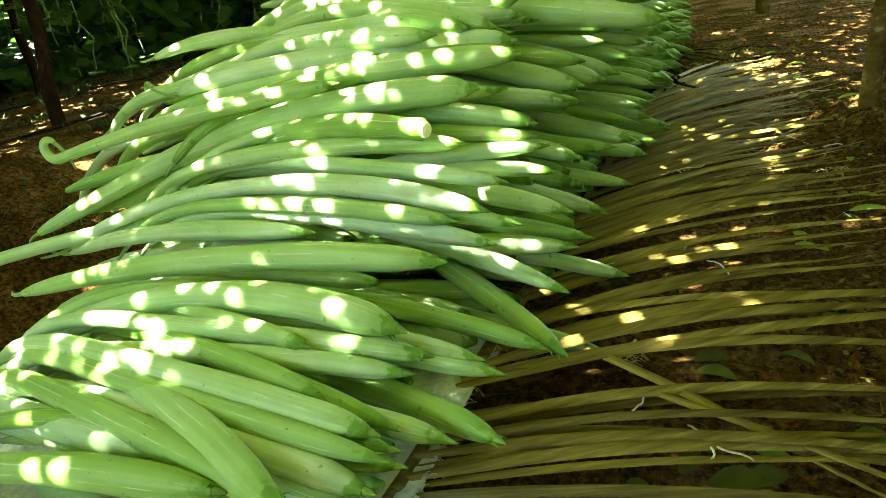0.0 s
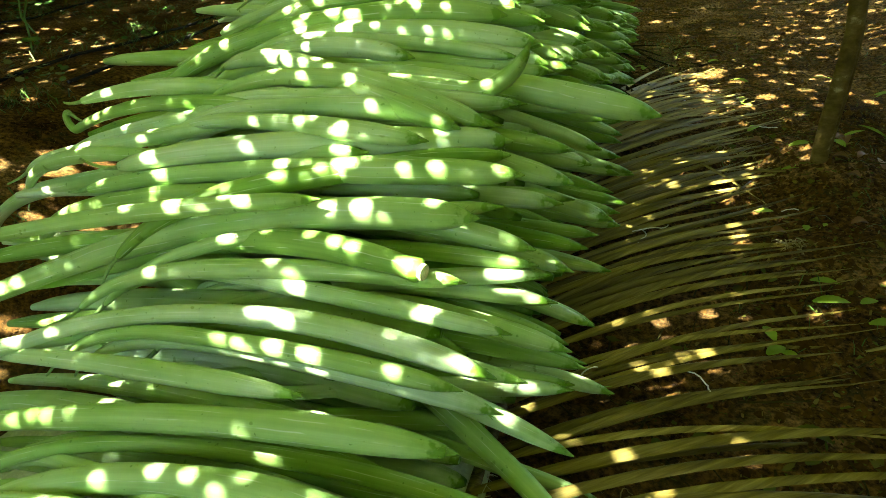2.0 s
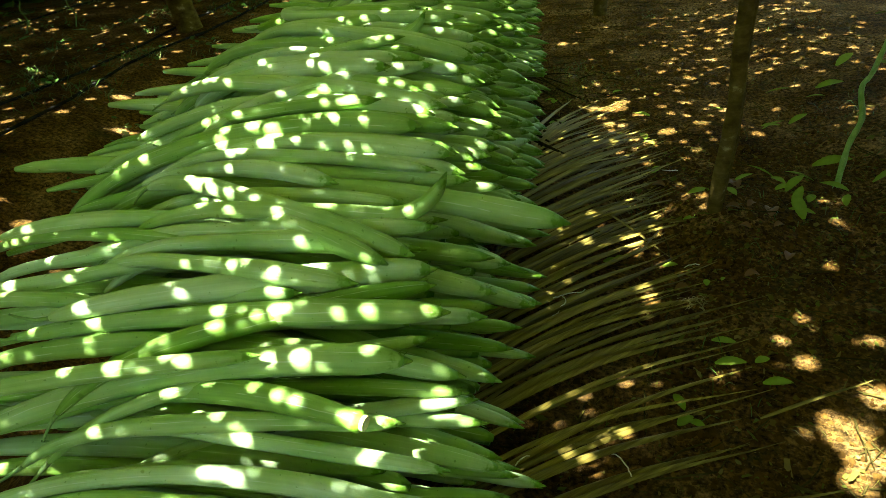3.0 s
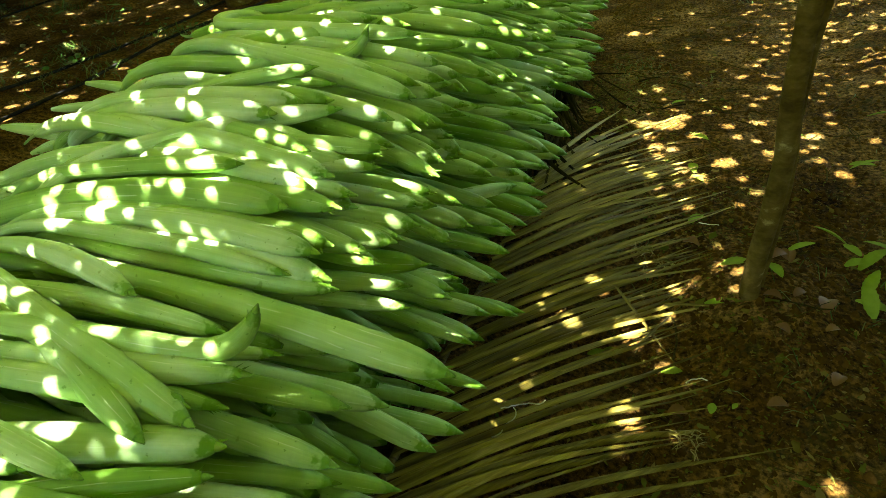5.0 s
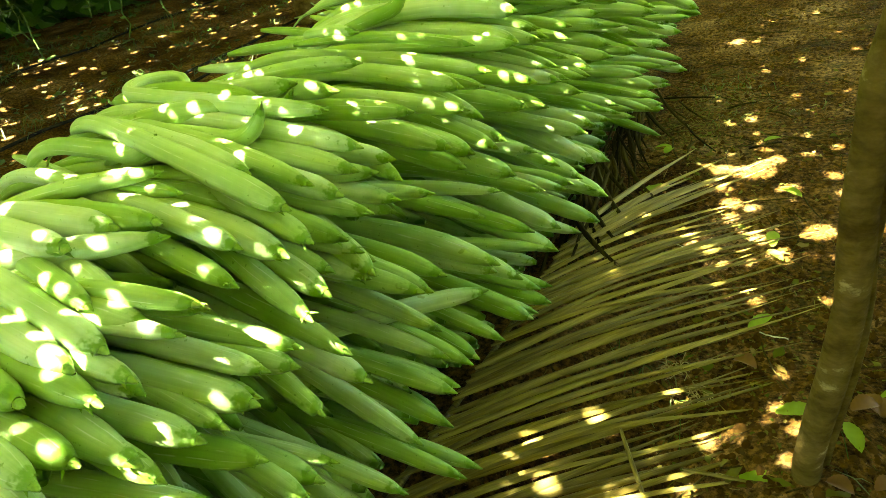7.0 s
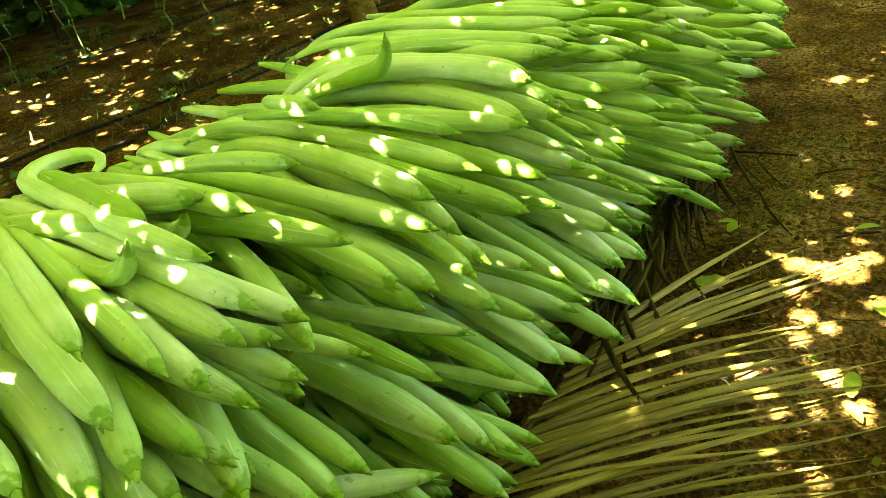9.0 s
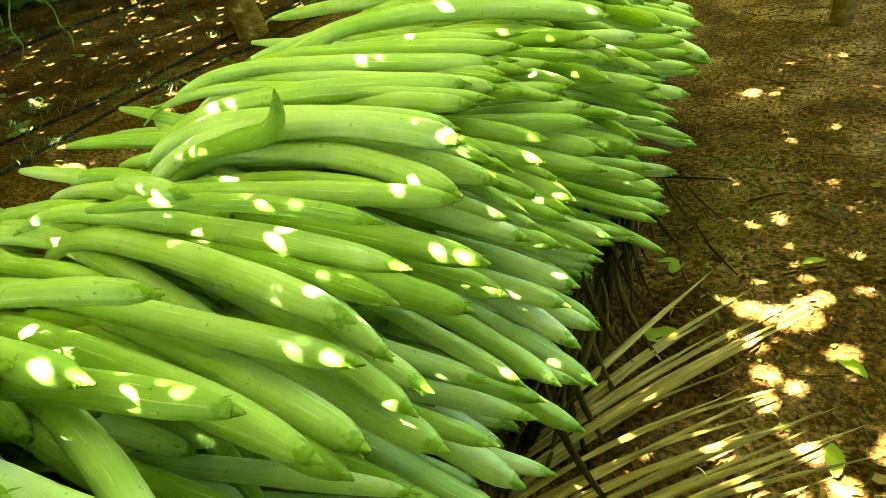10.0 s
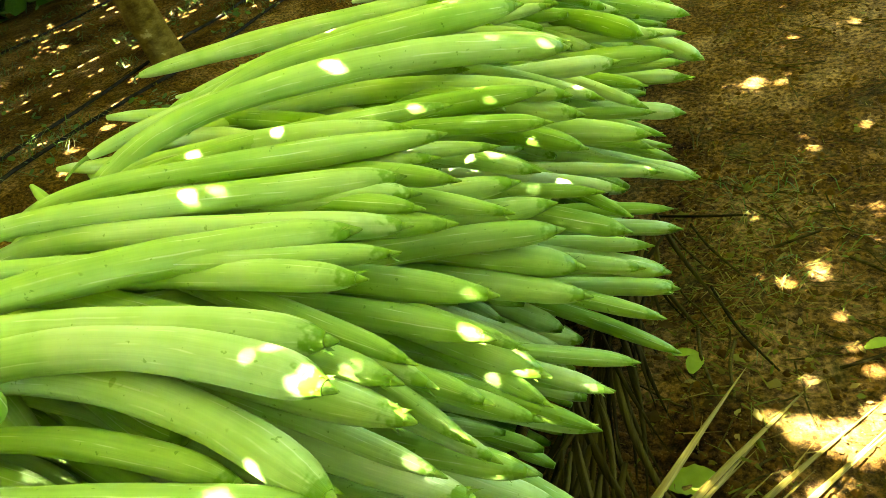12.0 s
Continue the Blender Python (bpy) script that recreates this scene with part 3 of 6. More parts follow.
def gourd_line(x, y, z, yaw, pitch, length, side=0.0, sag=0.0, hook=0.0, lift=0.0, rings=FINE_RINGS, bend_from=0.72, turn=0.0):
    """The middle line from the blossom end: yaw and pitch in degrees from -x, turning by side and sag along it; hook lifts the stem end, turn curls it sideways, lift raises the blossom end."""
    p, line = Vector((x, y, z)), []
    for i, s in enumerate(rings):
        line.append(p.copy())
        a = radians(yaw + side * s + turn * max(0, (s - bend_from) / (1 - bend_from)) ** 1.3)
        e = radians(pitch + sag * s + hook * max(0, (s - bend_from) / (1 - bend_from)) ** 1.3 - lift * max(0, 1 - s / 0.2))
        ds = length * (rings[i + 1] - s) if i + 1 < len(rings) else 0
        p += ds * Vector((-math.cos(a) * math.cos(e), math.sin(a) * math.cos(e), math.sin(e)))
    return line


TIP_AT = (0, 0.006, 0.016, 0.032, 0.052, 0.08, 0.13, 0.20)
BODY_AT = (0, 0.3, 0.5, 0.75, 0.9, 0.97, 1.0)


def gourd_radii(r, rings, rng, length, blunt=0.0):
    """Half widths along it: a drawn-out blossom end, a slightly uneven body, a tapering stem end."""
    waist, phase, swell = rng.uniform(0.82, 1.0), rng.uniform(0, 6), rng.uniform(0.02, 0.05)
    full = rng.uniform(-0.05, 0.12)
    tip = (0.29, 0.40 + blunt, 0.52 + full * 0.6 + blunt * 0.8, 0.67 + full + blunt * 0.4, 0.80 + full, 0.90 + full * 0.6, 0.97, 1.0)
    body = (1.0, 1.0, waist, waist * 0.86, 0.66, 0.48, 0.30)
    return [r * float(np.interp(s * length, TIP_AT, tip)) * float(np.interp(s, BODY_AT, body)) * (1 + swell * math.sin(11 * s + phase) + 0.022 * math.sin(27 * s + 2 * phase)) for s in rings]


def gourd_mesh(bm, uv, line, r, rng, length, sides=12, blunt=0.0):
    rings = {len(FINE_RINGS): FINE_RINGS, len(CURL_RINGS): CURL_RINGS, len(ROUGH_RINGS): ROUGH_RINGS}[len(line)]
    tube(bm, line, gourd_radii(r, rings, rng, length, blunt), sides, True, uv, [v * length for v in rings])


TAKEN = []


def gourd(x, y, z, yaw, pitch, length, r, side=0.0, sag=0.0, hook=None, blunt=0.0, lift=0.0, bend_from=0.72, turn=0.0):
    rng = random.Random(round(x * 997 + y * 7919 + z * 131))
    if hook is None:
        hook = 0 if length < 0.8 else rng.choice((-15, -30, -45, -55) if y < 2.1 else (0, 0, -10, 15, -20, -35))
    bm = bmesh.new()
    uv = bm.loops.layers.uv.new("uv")
    rings = CURL_RINGS if bend_from > 0.8 else FINE_RINGS
    line = gourd_line(x, y, z, yaw, pitch, length, side, sag, hook, lift, rings, bend_from, turn)
    gourd_mesh(bm, uv, line, r, rng, length, 14, blunt)
    TAKEN.extend(line[i] for i in (0, 4, 6, 8, 10, 12, 14))
    label = GOURD_LABEL
    if lift:
        label = "pale-green snake gourd with its blossom end bent upwards"
    elif bend_from > 0.8 and hook > 0:
        label = "slim snake gourd with a tightly curled stem end"
    elif turn > 100:
        label = "long snake gourd whose stem end loops back over the heap"
    elif z < 0.12:
        label = "pale-green snake gourd at the bottom of the heap"
    elif r > 0.029:
        label = "thick pale-green snake gourd lying across the heap"
    ob = tagged(finish("snake_gourd", bm, SKIN), label, "gourd", "heap of snake gourds")
    cap = bmesh.new()
    d = (line[2] - line[0]).normalized()
    if blunt > 0.4:
        tube(cap, [line[0] + d * 0.004, line[0] - d * 0.003], [r * 0.60, r * 0.56], 12)
        part("cut_end", cap, CUT, ob, "pale yellowish cut end")
        ob["label"] = "long pale-green snake gourd with a cut blossom end"
    else:
        side0 = d.cross(Vector((0, 0, 1))).normalized()
        up = side0.cross(d)
        tube(cap, [line[0] + d * 0.016, line[0] - d * 0.002, line[0] - d * 0.010, line[0] - d * 0.016], [r * 0.40, r * 0.27, r * 0.16, r * 0.06], 7)
        for k in range(rng.randint(2, 5)):
            a = rng.uniform(0, 6.3)
            out = side0 * math.cos(a) + up * math.sin(a)
            start = line[0] + d * rng.uniform(0.002, 0.03)
            w = r * 0.16
            base = [start + out * r * 0.3 + side0 * w, start + out * r * 0.3 - side0 * w]
            tip = start - d * rng.uniform(0.008, 0.02) + out * r * rng.uniform(0.35, 0.8)
            cap.faces.new([cap.verts.new(v) for v in (*base, tip)])
        part("blossom_end", cap, CAP, ob, "darker green ragged blossom end")
    if length > 0.5:
        stem = bmesh.new()
        p, d = line[-1].copy(), (line[-1] - line[-2]).normalized()
        curl = Vector((rng.uniform(-0.2, 0.2), rng.uniform(-0.6, 0.6), rng.uniform(-0.5, 0.9)))
        pts = []
        for _ in range(9):
            pts.append(p.copy())
            p += d * rng.uniform(0.007, 0.013)
            d = (d + curl * 0.22).normalized()
        tube(stem, pts, [0.0055 - 0.0004 * i for i in range(9)], 6)
        part("stem", stem, STEM, ob, "thin curled green stem")
    return ob


gourd(-0.453, 0.413, 0.214, 26, 10, 0.77, 0.024, -19, -19, hook=-30, bend_from=0.6)
gourd(-0.544, 0.419, 0.216, -3, 4, 0.70, 0.023, -6, -18, hook=-30, bend_from=0.6)
gourd(-0.523, 0.427, 0.192, 1, 1, 0.75, 0.019, -3, -12)
gourd(-0.461, 0.431, 0.203, 9, 9, 0.78, 0.022, 4, -13, hook=-28, bend_from=0.6)
gourd(-0.660, 0.459, 0.219, 2, 2, 0.60, 0.022, 18, -11, hook=0)
gourd(-0.663, 0.460, 0.193, 5, 2, 0.75, 0.021, 11, -18)
gourd(-0.390, 0.485, 0.152, 11, 4, 0.75, 0.018, -16, -14)
gourd(-0.394, 0.490, 0.179, 4, 12, 0.80, 0.021, -1, -16, hook=-30, bend_from=0.6)
gourd(-0.386, 0.519, 0.202, -1, 11, 0.80, 0.018, 15, -11, hook=-30, bend_from=0.6)
gourd(-0.408, 0.547, 0.215, 1, 12, 0.80, 0.021, 7, -14, hook=-30, bend_from=0.6)
gourd(-0.389, 0.553, 0.188, -9, 10, 0.80, 0.017, 0, -16, hook=-30, bend_from=0.6)
gourd(-0.386, 0.553, 0.163, -5, 7, 0.75, 0.018, 6, -8)
gourd(-0.494, 0.573, 0.241, 13, 8, 0.74, 0.019, -2, -17, hook=-30, bend_from=0.6)
gourd(-0.399, 0.581, 0.199, 8, 13, 0.80, 0.017, 3, -15, hook=-30, bend_from=0.6)
gourd(-0.338, 0.606, 0.167, -1, 12, 0.80, 0.017, 1, -16, hook=-30, bend_from=0.6)
gourd(-0.284, 0.640, 0.148, 18, 8, 0.80, 0.021, -14, -25, hook=-30, bend_from=0.6)
gourd(-0.558, 0.648, 0.268, 12, 6, 0.68, 0.017, -3, -17, hook=-30, bend_from=0.6, blunt=0.25)
gourd(-0.412, 0.661, 0.225, -8, 10, 0.80, 0.017, 0, -16, hook=-30, bend_from=0.6)
gourd(-0.295, 0.665, 0.126, 19, 5, 0.75, 0.022, -10, -17)
gourd(-0.430, 0.699, 0.271, 9, 12, 0.79, 0.026, -29, -32, hook=-9, bend_from=0.6)
gourd(-0.398, 0.700, 0.230, -9, 10, 0.80, 0.018, 11, -10, hook=-30, bend_from=0.6)
gourd(-0.312, 0.743, 0.180, -3, 11, 0.80, 0.017, 0, -16, hook=-30, bend_from=0.6)
gourd(-0.342, 0.745, 0.202, -1, 12, 0.80, 0.017, 0, -16, hook=-30, bend_from=0.6)
gourd(-0.415, 0.833, 0.314, -2, 5, 0.91, 0.025, -5, -16, hook=0)
gourd(-0.274, 0.841, 0.166, 2, 16, 1.04, 0.017, -23, -19, hook=-32, bend_from=0.6)
gourd(-0.666, 0.866, 0.352, -0, 4, 0.74, 0.019, 13, -20)
gourd(-0.253, 0.888, 0.128, 36, 15, 0.80, 0.021, -9, -19, hook=-30, bend_from=0.6)
gourd(-0.430, 0.933, 0.342, 2, 9, 0.80, 0.017, -1, -16, hook=-30, bend_from=0.6)
gourd(-0.370, 0.941, 0.298, 1, 12, 0.80, 0.017, 0, -16, hook=-30, bend_from=0.6)
gourd(-0.383, 0.966, 0.348, 7, 14, 0.98, 0.021, -21, -32, hook=-6, bend_from=0.6)
gourd(-0.266, 0.981, 0.193, 8, 21, 0.98, 0.019, -16, -20, hook=-21, bend_from=0.6)
gourd(-0.208, 1.013, 0.047, 5, 14, 0.80, 0.017, 0, -16, hook=-30, bend_from=0.6)
gourd(-0.344, 1.015, 0.302, -1, 12, 0.80, 0.017, 0, -16, hook=-30, bend_from=0.6)
gourd(-0.374, 1.051, 0.369, 0, 10, 0.80, 0.017, 7, -11, hook=-34, bend_from=0.6)
gourd(-0.504, 1.060, 0.469, 16, 6, 1.08, 0.025, -28, -39, hook=32, bend_from=0.6, blunt=0.5)
gourd(-0.278, 1.101, 0.220, -13, 7, 0.80, 0.017, -1, -17, hook=-30, bend_from=0.6)
gourd(-0.458, 1.102, 0.429, -5, 6, 0.79, 0.019, 0, -15, hook=-30, bend_from=0.6)
gourd(-0.280, 1.130, 0.208, -11, 9, 0.75, 0.020, 5, -18)
gourd(-0.286, 1.140, 0.279, 1, 15, 0.80, 0.021, 0, -16, hook=-30, bend_from=0.6)
gourd(-0.448, 1.176, 0.515, -1, 3, 1.21, 0.031, -12, -31, hook=9, bend_from=0.6)
gourd(-0.296, 1.182, 0.263, 5, 15, 0.75, 0.021, 3, -20)
gourd(-0.264, 1.186, 0.206, -3, 13, 0.80, 0.018, -1, -16, hook=-30, bend_from=0.6)
gourd(-0.318, 1.201, 0.337, -6, 9, 0.80, 0.017, 0, -16, hook=-30, bend_from=0.6)
gourd(-0.353, 1.211, 0.407, -5, 9, 0.80, 0.017, 0, -16, hook=-30, bend_from=0.6)
gourd(-0.916, 1.214, 0.528, -1, -2, 0.62, 0.025, 5, -16, hook=-30, bend_from=0.6)
gourd(-0.336, 1.214, 0.385, -12, 3, 0.80, 0.017, -1, -17, hook=-30, bend_from=0.6)
gourd(-0.266, 1.220, 0.189, -4, 12, 0.75, 0.018, 2, -20)
gourd(-0.361, 1.236, 0.428, 1, 13, 0.80, 0.024, -1, -17, hook=-30, bend_from=0.6)
gourd(-0.212, 1.269, 0.082, -1, 15, 0.80, 0.019, -1, -16, hook=-30, bend_from=0.6)
gourd(-0.424, 1.271, 0.492, -18, 3, 0.80, 0.017, 0, -16, hook=-30, bend_from=0.6)
gourd(-0.385, 1.273, 0.556, -3, 3, 0.93, 0.027, 1, -9, hook=-7, bend_from=0.6)
gourd(-1.117, 1.281, 0.569, 2, 7, 0.62, 0.018, 19, -40, hook=-20)
gourd(-0.564, 1.291, 0.613, 8, 5, 0.67, 0.022, 3, -9, hook=-30, bend_from=0.6)
gourd(-0.692, 1.302, 0.583, 1, -4, 1.44, 0.024, 13, -15, hook=-30, bend_from=0.6)
gourd(-0.257, 1.316, 0.214, 9, 16, 0.80, 0.017, 0, -16, hook=-30, bend_from=0.6)
gourd(-0.302, 1.345, 0.322, 10, 15, 0.75, 0.020, -5, -24)
gourd(-0.259, 1.353, 0.193, 9, 16, 0.75, 0.018, -0, -22)
gourd(-0.427, 1.364, 0.557, -21, 4, 0.80, 0.024, 1, -17, hook=-30, bend_from=0.6)
gourd(-0.520, 1.368, 0.614, 24, 11, 0.70, 0.027, 0, -15, hook=-30, bend_from=0.6)
gourd(-0.996, 1.392, 0.619, -9, -7, 0.70, 0.018, 21, -5, hook=-20)
gourd(-0.431, 1.410, 0.569, -14, 5, 0.80, 0.031, 2, -7, hook=-9, bend_from=0.6)
gourd(-0.475, 1.416, 0.604, 15, 15, 0.76, 0.027, 6, -11, hook=-27, bend_from=0.6)
gourd(-0.967, 1.422, 0.640, 11, 3, 0.85, 0.018, 8, -29, hook=250, bend_from=0.87)
gourd(-0.334, 1.433, 0.428, -13, 12, 0.80, 0.021, -1, -16, hook=-30, bend_from=0.6)
gourd(-0.497, 1.436, 0.613, -4, 8, 0.73, 0.025, 3, -15, hook=-30, bend_from=0.6, blunt=0.25)
gourd(-0.910, 1.457, 0.625, -4, -1, 0.74, 0.018, 10, -18, hook=-20)
gourd(-0.461, 1.471, 0.583, -2, 7, 0.79, 0.020, 0, -16, hook=-30, bend_from=0.6)
gourd(-0.286, 1.484, 0.299, -4, 12, 0.75, 0.022, 7, -19)
gourd(-0.318, 1.499, 0.408, -11, 10, 0.75, 0.019, -1, -23)
gourd(-0.318, 1.506, 0.445, -4, 18, 0.97, 0.027, 6, -10, hook=-18, bend_from=0.6)
gourd(-0.441, 1.517, 0.613, -14, 7, 0.79, 0.025, 20, -9, hook=-30, bend_from=0.6)
gourd(-0.406, 1.551, 0.716, -13, 12, 0.76, 0.023, 14, -9, hook=-30, bend_from=0.6, lift=76)
gourd(-0.515, 1.576, 0.642, 3, 8, 0.73, 0.021, -3, -16, hook=-30, bend_from=0.6)
gourd(-0.671, 1.577, 0.703, 19, 8, 0.60, 0.024, -12, -26, hook=0)
gourd(-0.430, 1.591, 0.592, -17, 9, 0.80, 0.017, 0, -16, hook=-30, bend_from=0.6)
gourd(-0.328, 1.596, 0.485, -7, 13, 0.80, 0.024, 2, -15, hook=-30, bend_from=0.6)
gourd(-0.272, 1.606, 0.269, -8, 11, 0.75, 0.019, 5, -20)
gourd(-0.239, 1.613, 0.169, -2, 13, 0.75, 0.020, 8, -15)
gourd(-0.147, 1.642, 0.550, 3, 13, 1.28, 0.031, 0, -16, hook=-30, bend_from=0.6)
gourd(-0.295, 1.665, 0.426, -12, 19, 1.22, 0.027, 2, -9, hook=-25, bend_from=0.6)
gourd(-0.467, 1.720, 0.665, 1, 11, 0.78, 0.017, 1, -15, hook=-30, bend_from=0.6)
gourd(-0.242, 1.723, 0.255, 9, 15, 0.80, 0.027, 4, -15, hook=-30, bend_from=0.6)
gourd(-0.390, 1.741, 0.624, -7, 8, 0.80, 0.023, 23, -6, hook=-30, bend_from=0.6)
gourd(-0.402, 1.745, 0.643, 5, 10, 1.08, 0.030, -3, -20, hook=-25, bend_from=0.6)
gourd(-0.425, 1.765, 0.686, 3, 11, 0.79, 0.026, -5, -21, hook=-30, bend_from=0.6)
gourd(-0.279, 1.792, 0.418, -3, 21, 0.88, 0.025, 2, -9, hook=-14, bend_from=0.6)
gourd(-0.426, 1.815, 0.671, -2, 12, 0.80, 0.030, -3, -18, hook=-30, bend_from=0.6)
gourd(-0.513, 1.829, 0.741, 2, 7, 1.05, 0.031, -20, -30, hook=-19, bend_from=0.6)
gourd(-0.226, 1.841, 0.180, -8, 17, 0.80, 0.023, -6, -17, hook=-30, bend_from=0.6)
gourd(-0.384, 1.864, 0.632, 0, 13, 0.87, 0.031, 6, -7, hook=-35, bend_from=0.6)
gourd(-0.360, 1.869, 0.601, 0, 13, 0.80, 0.025, -4, -17, hook=-30, bend_from=0.6)
gourd(-0.318, 1.875, 0.490, -11, 11, 0.80, 0.018, 0, -16, hook=-30, bend_from=0.6)
gourd(-0.431, 1.880, 0.715, 1, 10, 0.79, 0.028, 0, -15, hook=-30, bend_from=0.6)
gourd(-0.250, 1.884, 0.260, 7, 15, 0.80, 0.017, 1, -15, hook=-30, bend_from=0.6)
gourd(-0.628, 1.885, 0.798, -7, 2, 0.62, 0.020, 5, -13, hook=-30, bend_from=0.6)
gourd(-0.491, 1.895, 0.748, 5, 9, 0.74, 0.031, 3, -15, hook=-30, bend_from=0.6)
gourd(-0.318, 1.896, 0.530, -18, 13, 0.80, 0.021, 2, -15, hook=-30, bend_from=0.6)
gourd(-0.230, 1.903, 0.188, -7, 14, 0.80, 0.018, -1, -16, hook=-30, bend_from=0.6)
gourd(-0.920, 1.911, 0.806, 0, -3, 0.45, 0.022, 0, -19, hook=0)
gourd(-0.418, 1.929, 0.718, -1, 10, 0.80, 0.023, 0, -15, hook=-30, bend_from=0.6)
gourd(-0.424, 1.933, 0.689, 3, 12, 0.80, 0.027, -1, -16, hook=-30, bend_from=0.6)
gourd(-0.464, 1.937, 0.755, 5, 13, 0.76, 0.027, 9, -13, hook=-36, bend_from=0.6)
gourd(-0.353, 1.940, 0.606, -8, 12, 0.80, 0.027, -1, -16, hook=-30, bend_from=0.6)
gourd(-0.529, 1.978, 0.790, 11, 10, 0.80, 0.022, -2, -17, hook=-29, bend_from=0.6)
gourd(-0.358, 1.985, 0.586, 2, 13, 0.80, 0.022, 0, -16, hook=-30, bend_from=0.6)
gourd(-0.317, 1.993, 0.519, -14, 8, 0.80, 0.027, -1, -17, hook=-30, bend_from=0.6)
gourd(-0.213, 1.995, 0.174, -4, 16, 0.80, 0.021, -1, -16, hook=-30, bend_from=0.6)
gourd(-0.450, 2.003, 0.749, -5, 10, 0.86, 0.027, 13, -5, hook=-30, bend_from=0.6)
gourd(-0.395, 2.008, 0.740, -10, 7, 0.80, 0.018, 0, -15, hook=-30, bend_from=0.6)
gourd(-0.278, 2.011, 0.422, 5, 15, 0.80, 0.023, 0, -16, hook=-30, bend_from=0.6)
gourd(-0.520, 2.019, 0.780, 11, 10, 0.72, 0.023, -2, -19, hook=-30, bend_from=0.6)
gourd(-0.339, 2.034, 0.592, -9, 12, 0.80, 0.031, -2, -16, hook=-30, bend_from=0.6)
gourd(-0.627, 2.035, 0.845, 1, 4, 0.62, 0.031, 0, -16, hook=-30, bend_from=0.6)
gourd(-0.247, 2.041, 0.267, 6, 15, 0.80, 0.018, 0, -16, hook=-30, bend_from=0.6)
gourd(-0.286, 2.050, 0.417, -7, 13, 0.80, 0.029, -2, -16, hook=-30, bend_from=0.6)
gourd(-0.395, 2.052, 0.762, -13, 10, 0.80, 0.020, -2, -16, hook=-30, bend_from=0.6)
gourd(-0.351, 2.053, 0.586, -5, 11, 0.80, 0.019, -1, -16, hook=-30, bend_from=0.6)
gourd(-0.421, 2.078, 0.731, -7, 3, 0.75, 0.022, 13, -5)
gourd(-0.346, 2.081, 0.618, -9, 13, 0.80, 0.023, 2, -15, hook=-30, bend_from=0.6)
gourd(-0.284, 2.090, 0.418, -12, 11, 0.80, 0.017, -1, -16, hook=-30, bend_from=0.6)
gourd(-0.597, 2.105, 0.843, -5, 5, 0.65, 0.028, 6, -10, hook=-30, bend_from=0.6)
gourd(-0.244, 2.112, 0.221, 7, 13, 0.75, 0.025, -4, -23)
gourd(-0.296, 2.115, 0.508, 14, 16, 0.80, 0.021, 0, -16, hook=-30, bend_from=0.6, blunt=0.25)
gourd(-0.332, 2.127, 0.591, -9, 9, 0.80, 0.028, -1, -17, hook=-30, bend_from=0.6)
gourd(-0.524, 2.130, 0.818, -29, 4, 0.71, 0.023, -1, -16, hook=-30, bend_from=0.6)
gourd(-0.420, 2.145, 0.729, 7, 13, 0.80, 0.024, 0, -16, hook=-30, bend_from=0.6)
gourd(-0.552, 2.150, 0.832, -7, 4, 0.79, 0.031, 2, -15, hook=-29, bend_from=0.6)
gourd(-0.339, 2.151, 0.611, -12, 13, 0.80, 0.024, 2, -14, hook=-30, bend_from=0.6)
gourd(-0.241, 2.180, 0.248, -3, 14, 0.80, 0.019, 3, -14, hook=-30, bend_from=0.6)
gourd(-0.429, 2.187, 0.775, 4, 14, 0.80, 0.022, -1, -15, hook=-30, bend_from=0.6)
gourd(-0.343, 2.202, 0.632, 16, 17, 0.80, 0.025, 1, -14, hook=-30, bend_from=0.6)
gourd(-0.302, 2.221, 0.547, 8, 14, 0.80, 0.025, -5, -17, hook=-30, bend_from=0.6)
gourd(-0.283, 2.228, 0.482, 4, 15, 0.80, 0.024, -3, -16, hook=-30, bend_from=0.6)
gourd(-0.579, 2.230, 0.842, -1, 5, 0.67, 0.017, 0, -16, hook=-30, bend_from=0.6)
gourd(-0.621, 2.234, 0.880, -16, -2, 0.62, 0.019, -1, -18, hook=-30, bend_from=0.6)
gourd(-0.391, 2.241, 0.728, 11, 9, 0.80, 0.031, -18, -17, hook=-30, bend_from=0.6)
gourd(-0.348, 2.264, 0.638, 13, 16, 0.80, 0.028, -2, -17, hook=-30, bend_from=0.6)
gourd(-0.242, 2.265, 0.293, 9, 17, 0.80, 0.022, 0, -16, hook=-30, bend_from=0.6)
gourd(-0.370, 2.287, 0.731, 19, 9, 0.80, 0.025, -7, -23, hook=-30, bend_from=0.6)
gourd(-0.414, 2.300, 0.787, 7, 16, 0.80, 0.027, 7, -13, hook=-30, bend_from=0.6)
gourd(-0.376, 2.314, 0.652, 1, 12, 0.80, 0.028, -8, -17, hook=-30, bend_from=0.6)
gourd(-0.205, 2.321, 0.141, -4, 16, 0.80, 0.020, 0, -15, hook=-30, bend_from=0.6)
gourd(-0.519, 2.336, 0.831, 12, 10, 0.71, 0.025, 1, -15, hook=-30, bend_from=0.6)
gourd(-0.771, 2.360, 0.886, 3, 8, 0.60, 0.025, -1, -17, hook=-30, bend_from=0.6, lift=44)
gourd(-0.369, 2.366, 0.688, 1, 13, 0.80, 0.029, -1, -16, hook=-30, bend_from=0.6)
gourd(-0.349, 2.374, 0.598, -1, 13, 0.80, 0.026, -3, -16, hook=-30, bend_from=0.6)
gourd(-0.200, 2.376, 0.110, -4, 12, 0.75, 0.020, 1, -22)
gourd(-0.246, 2.376, 0.227, 5, 14, 0.75, 0.022, -1, -22)
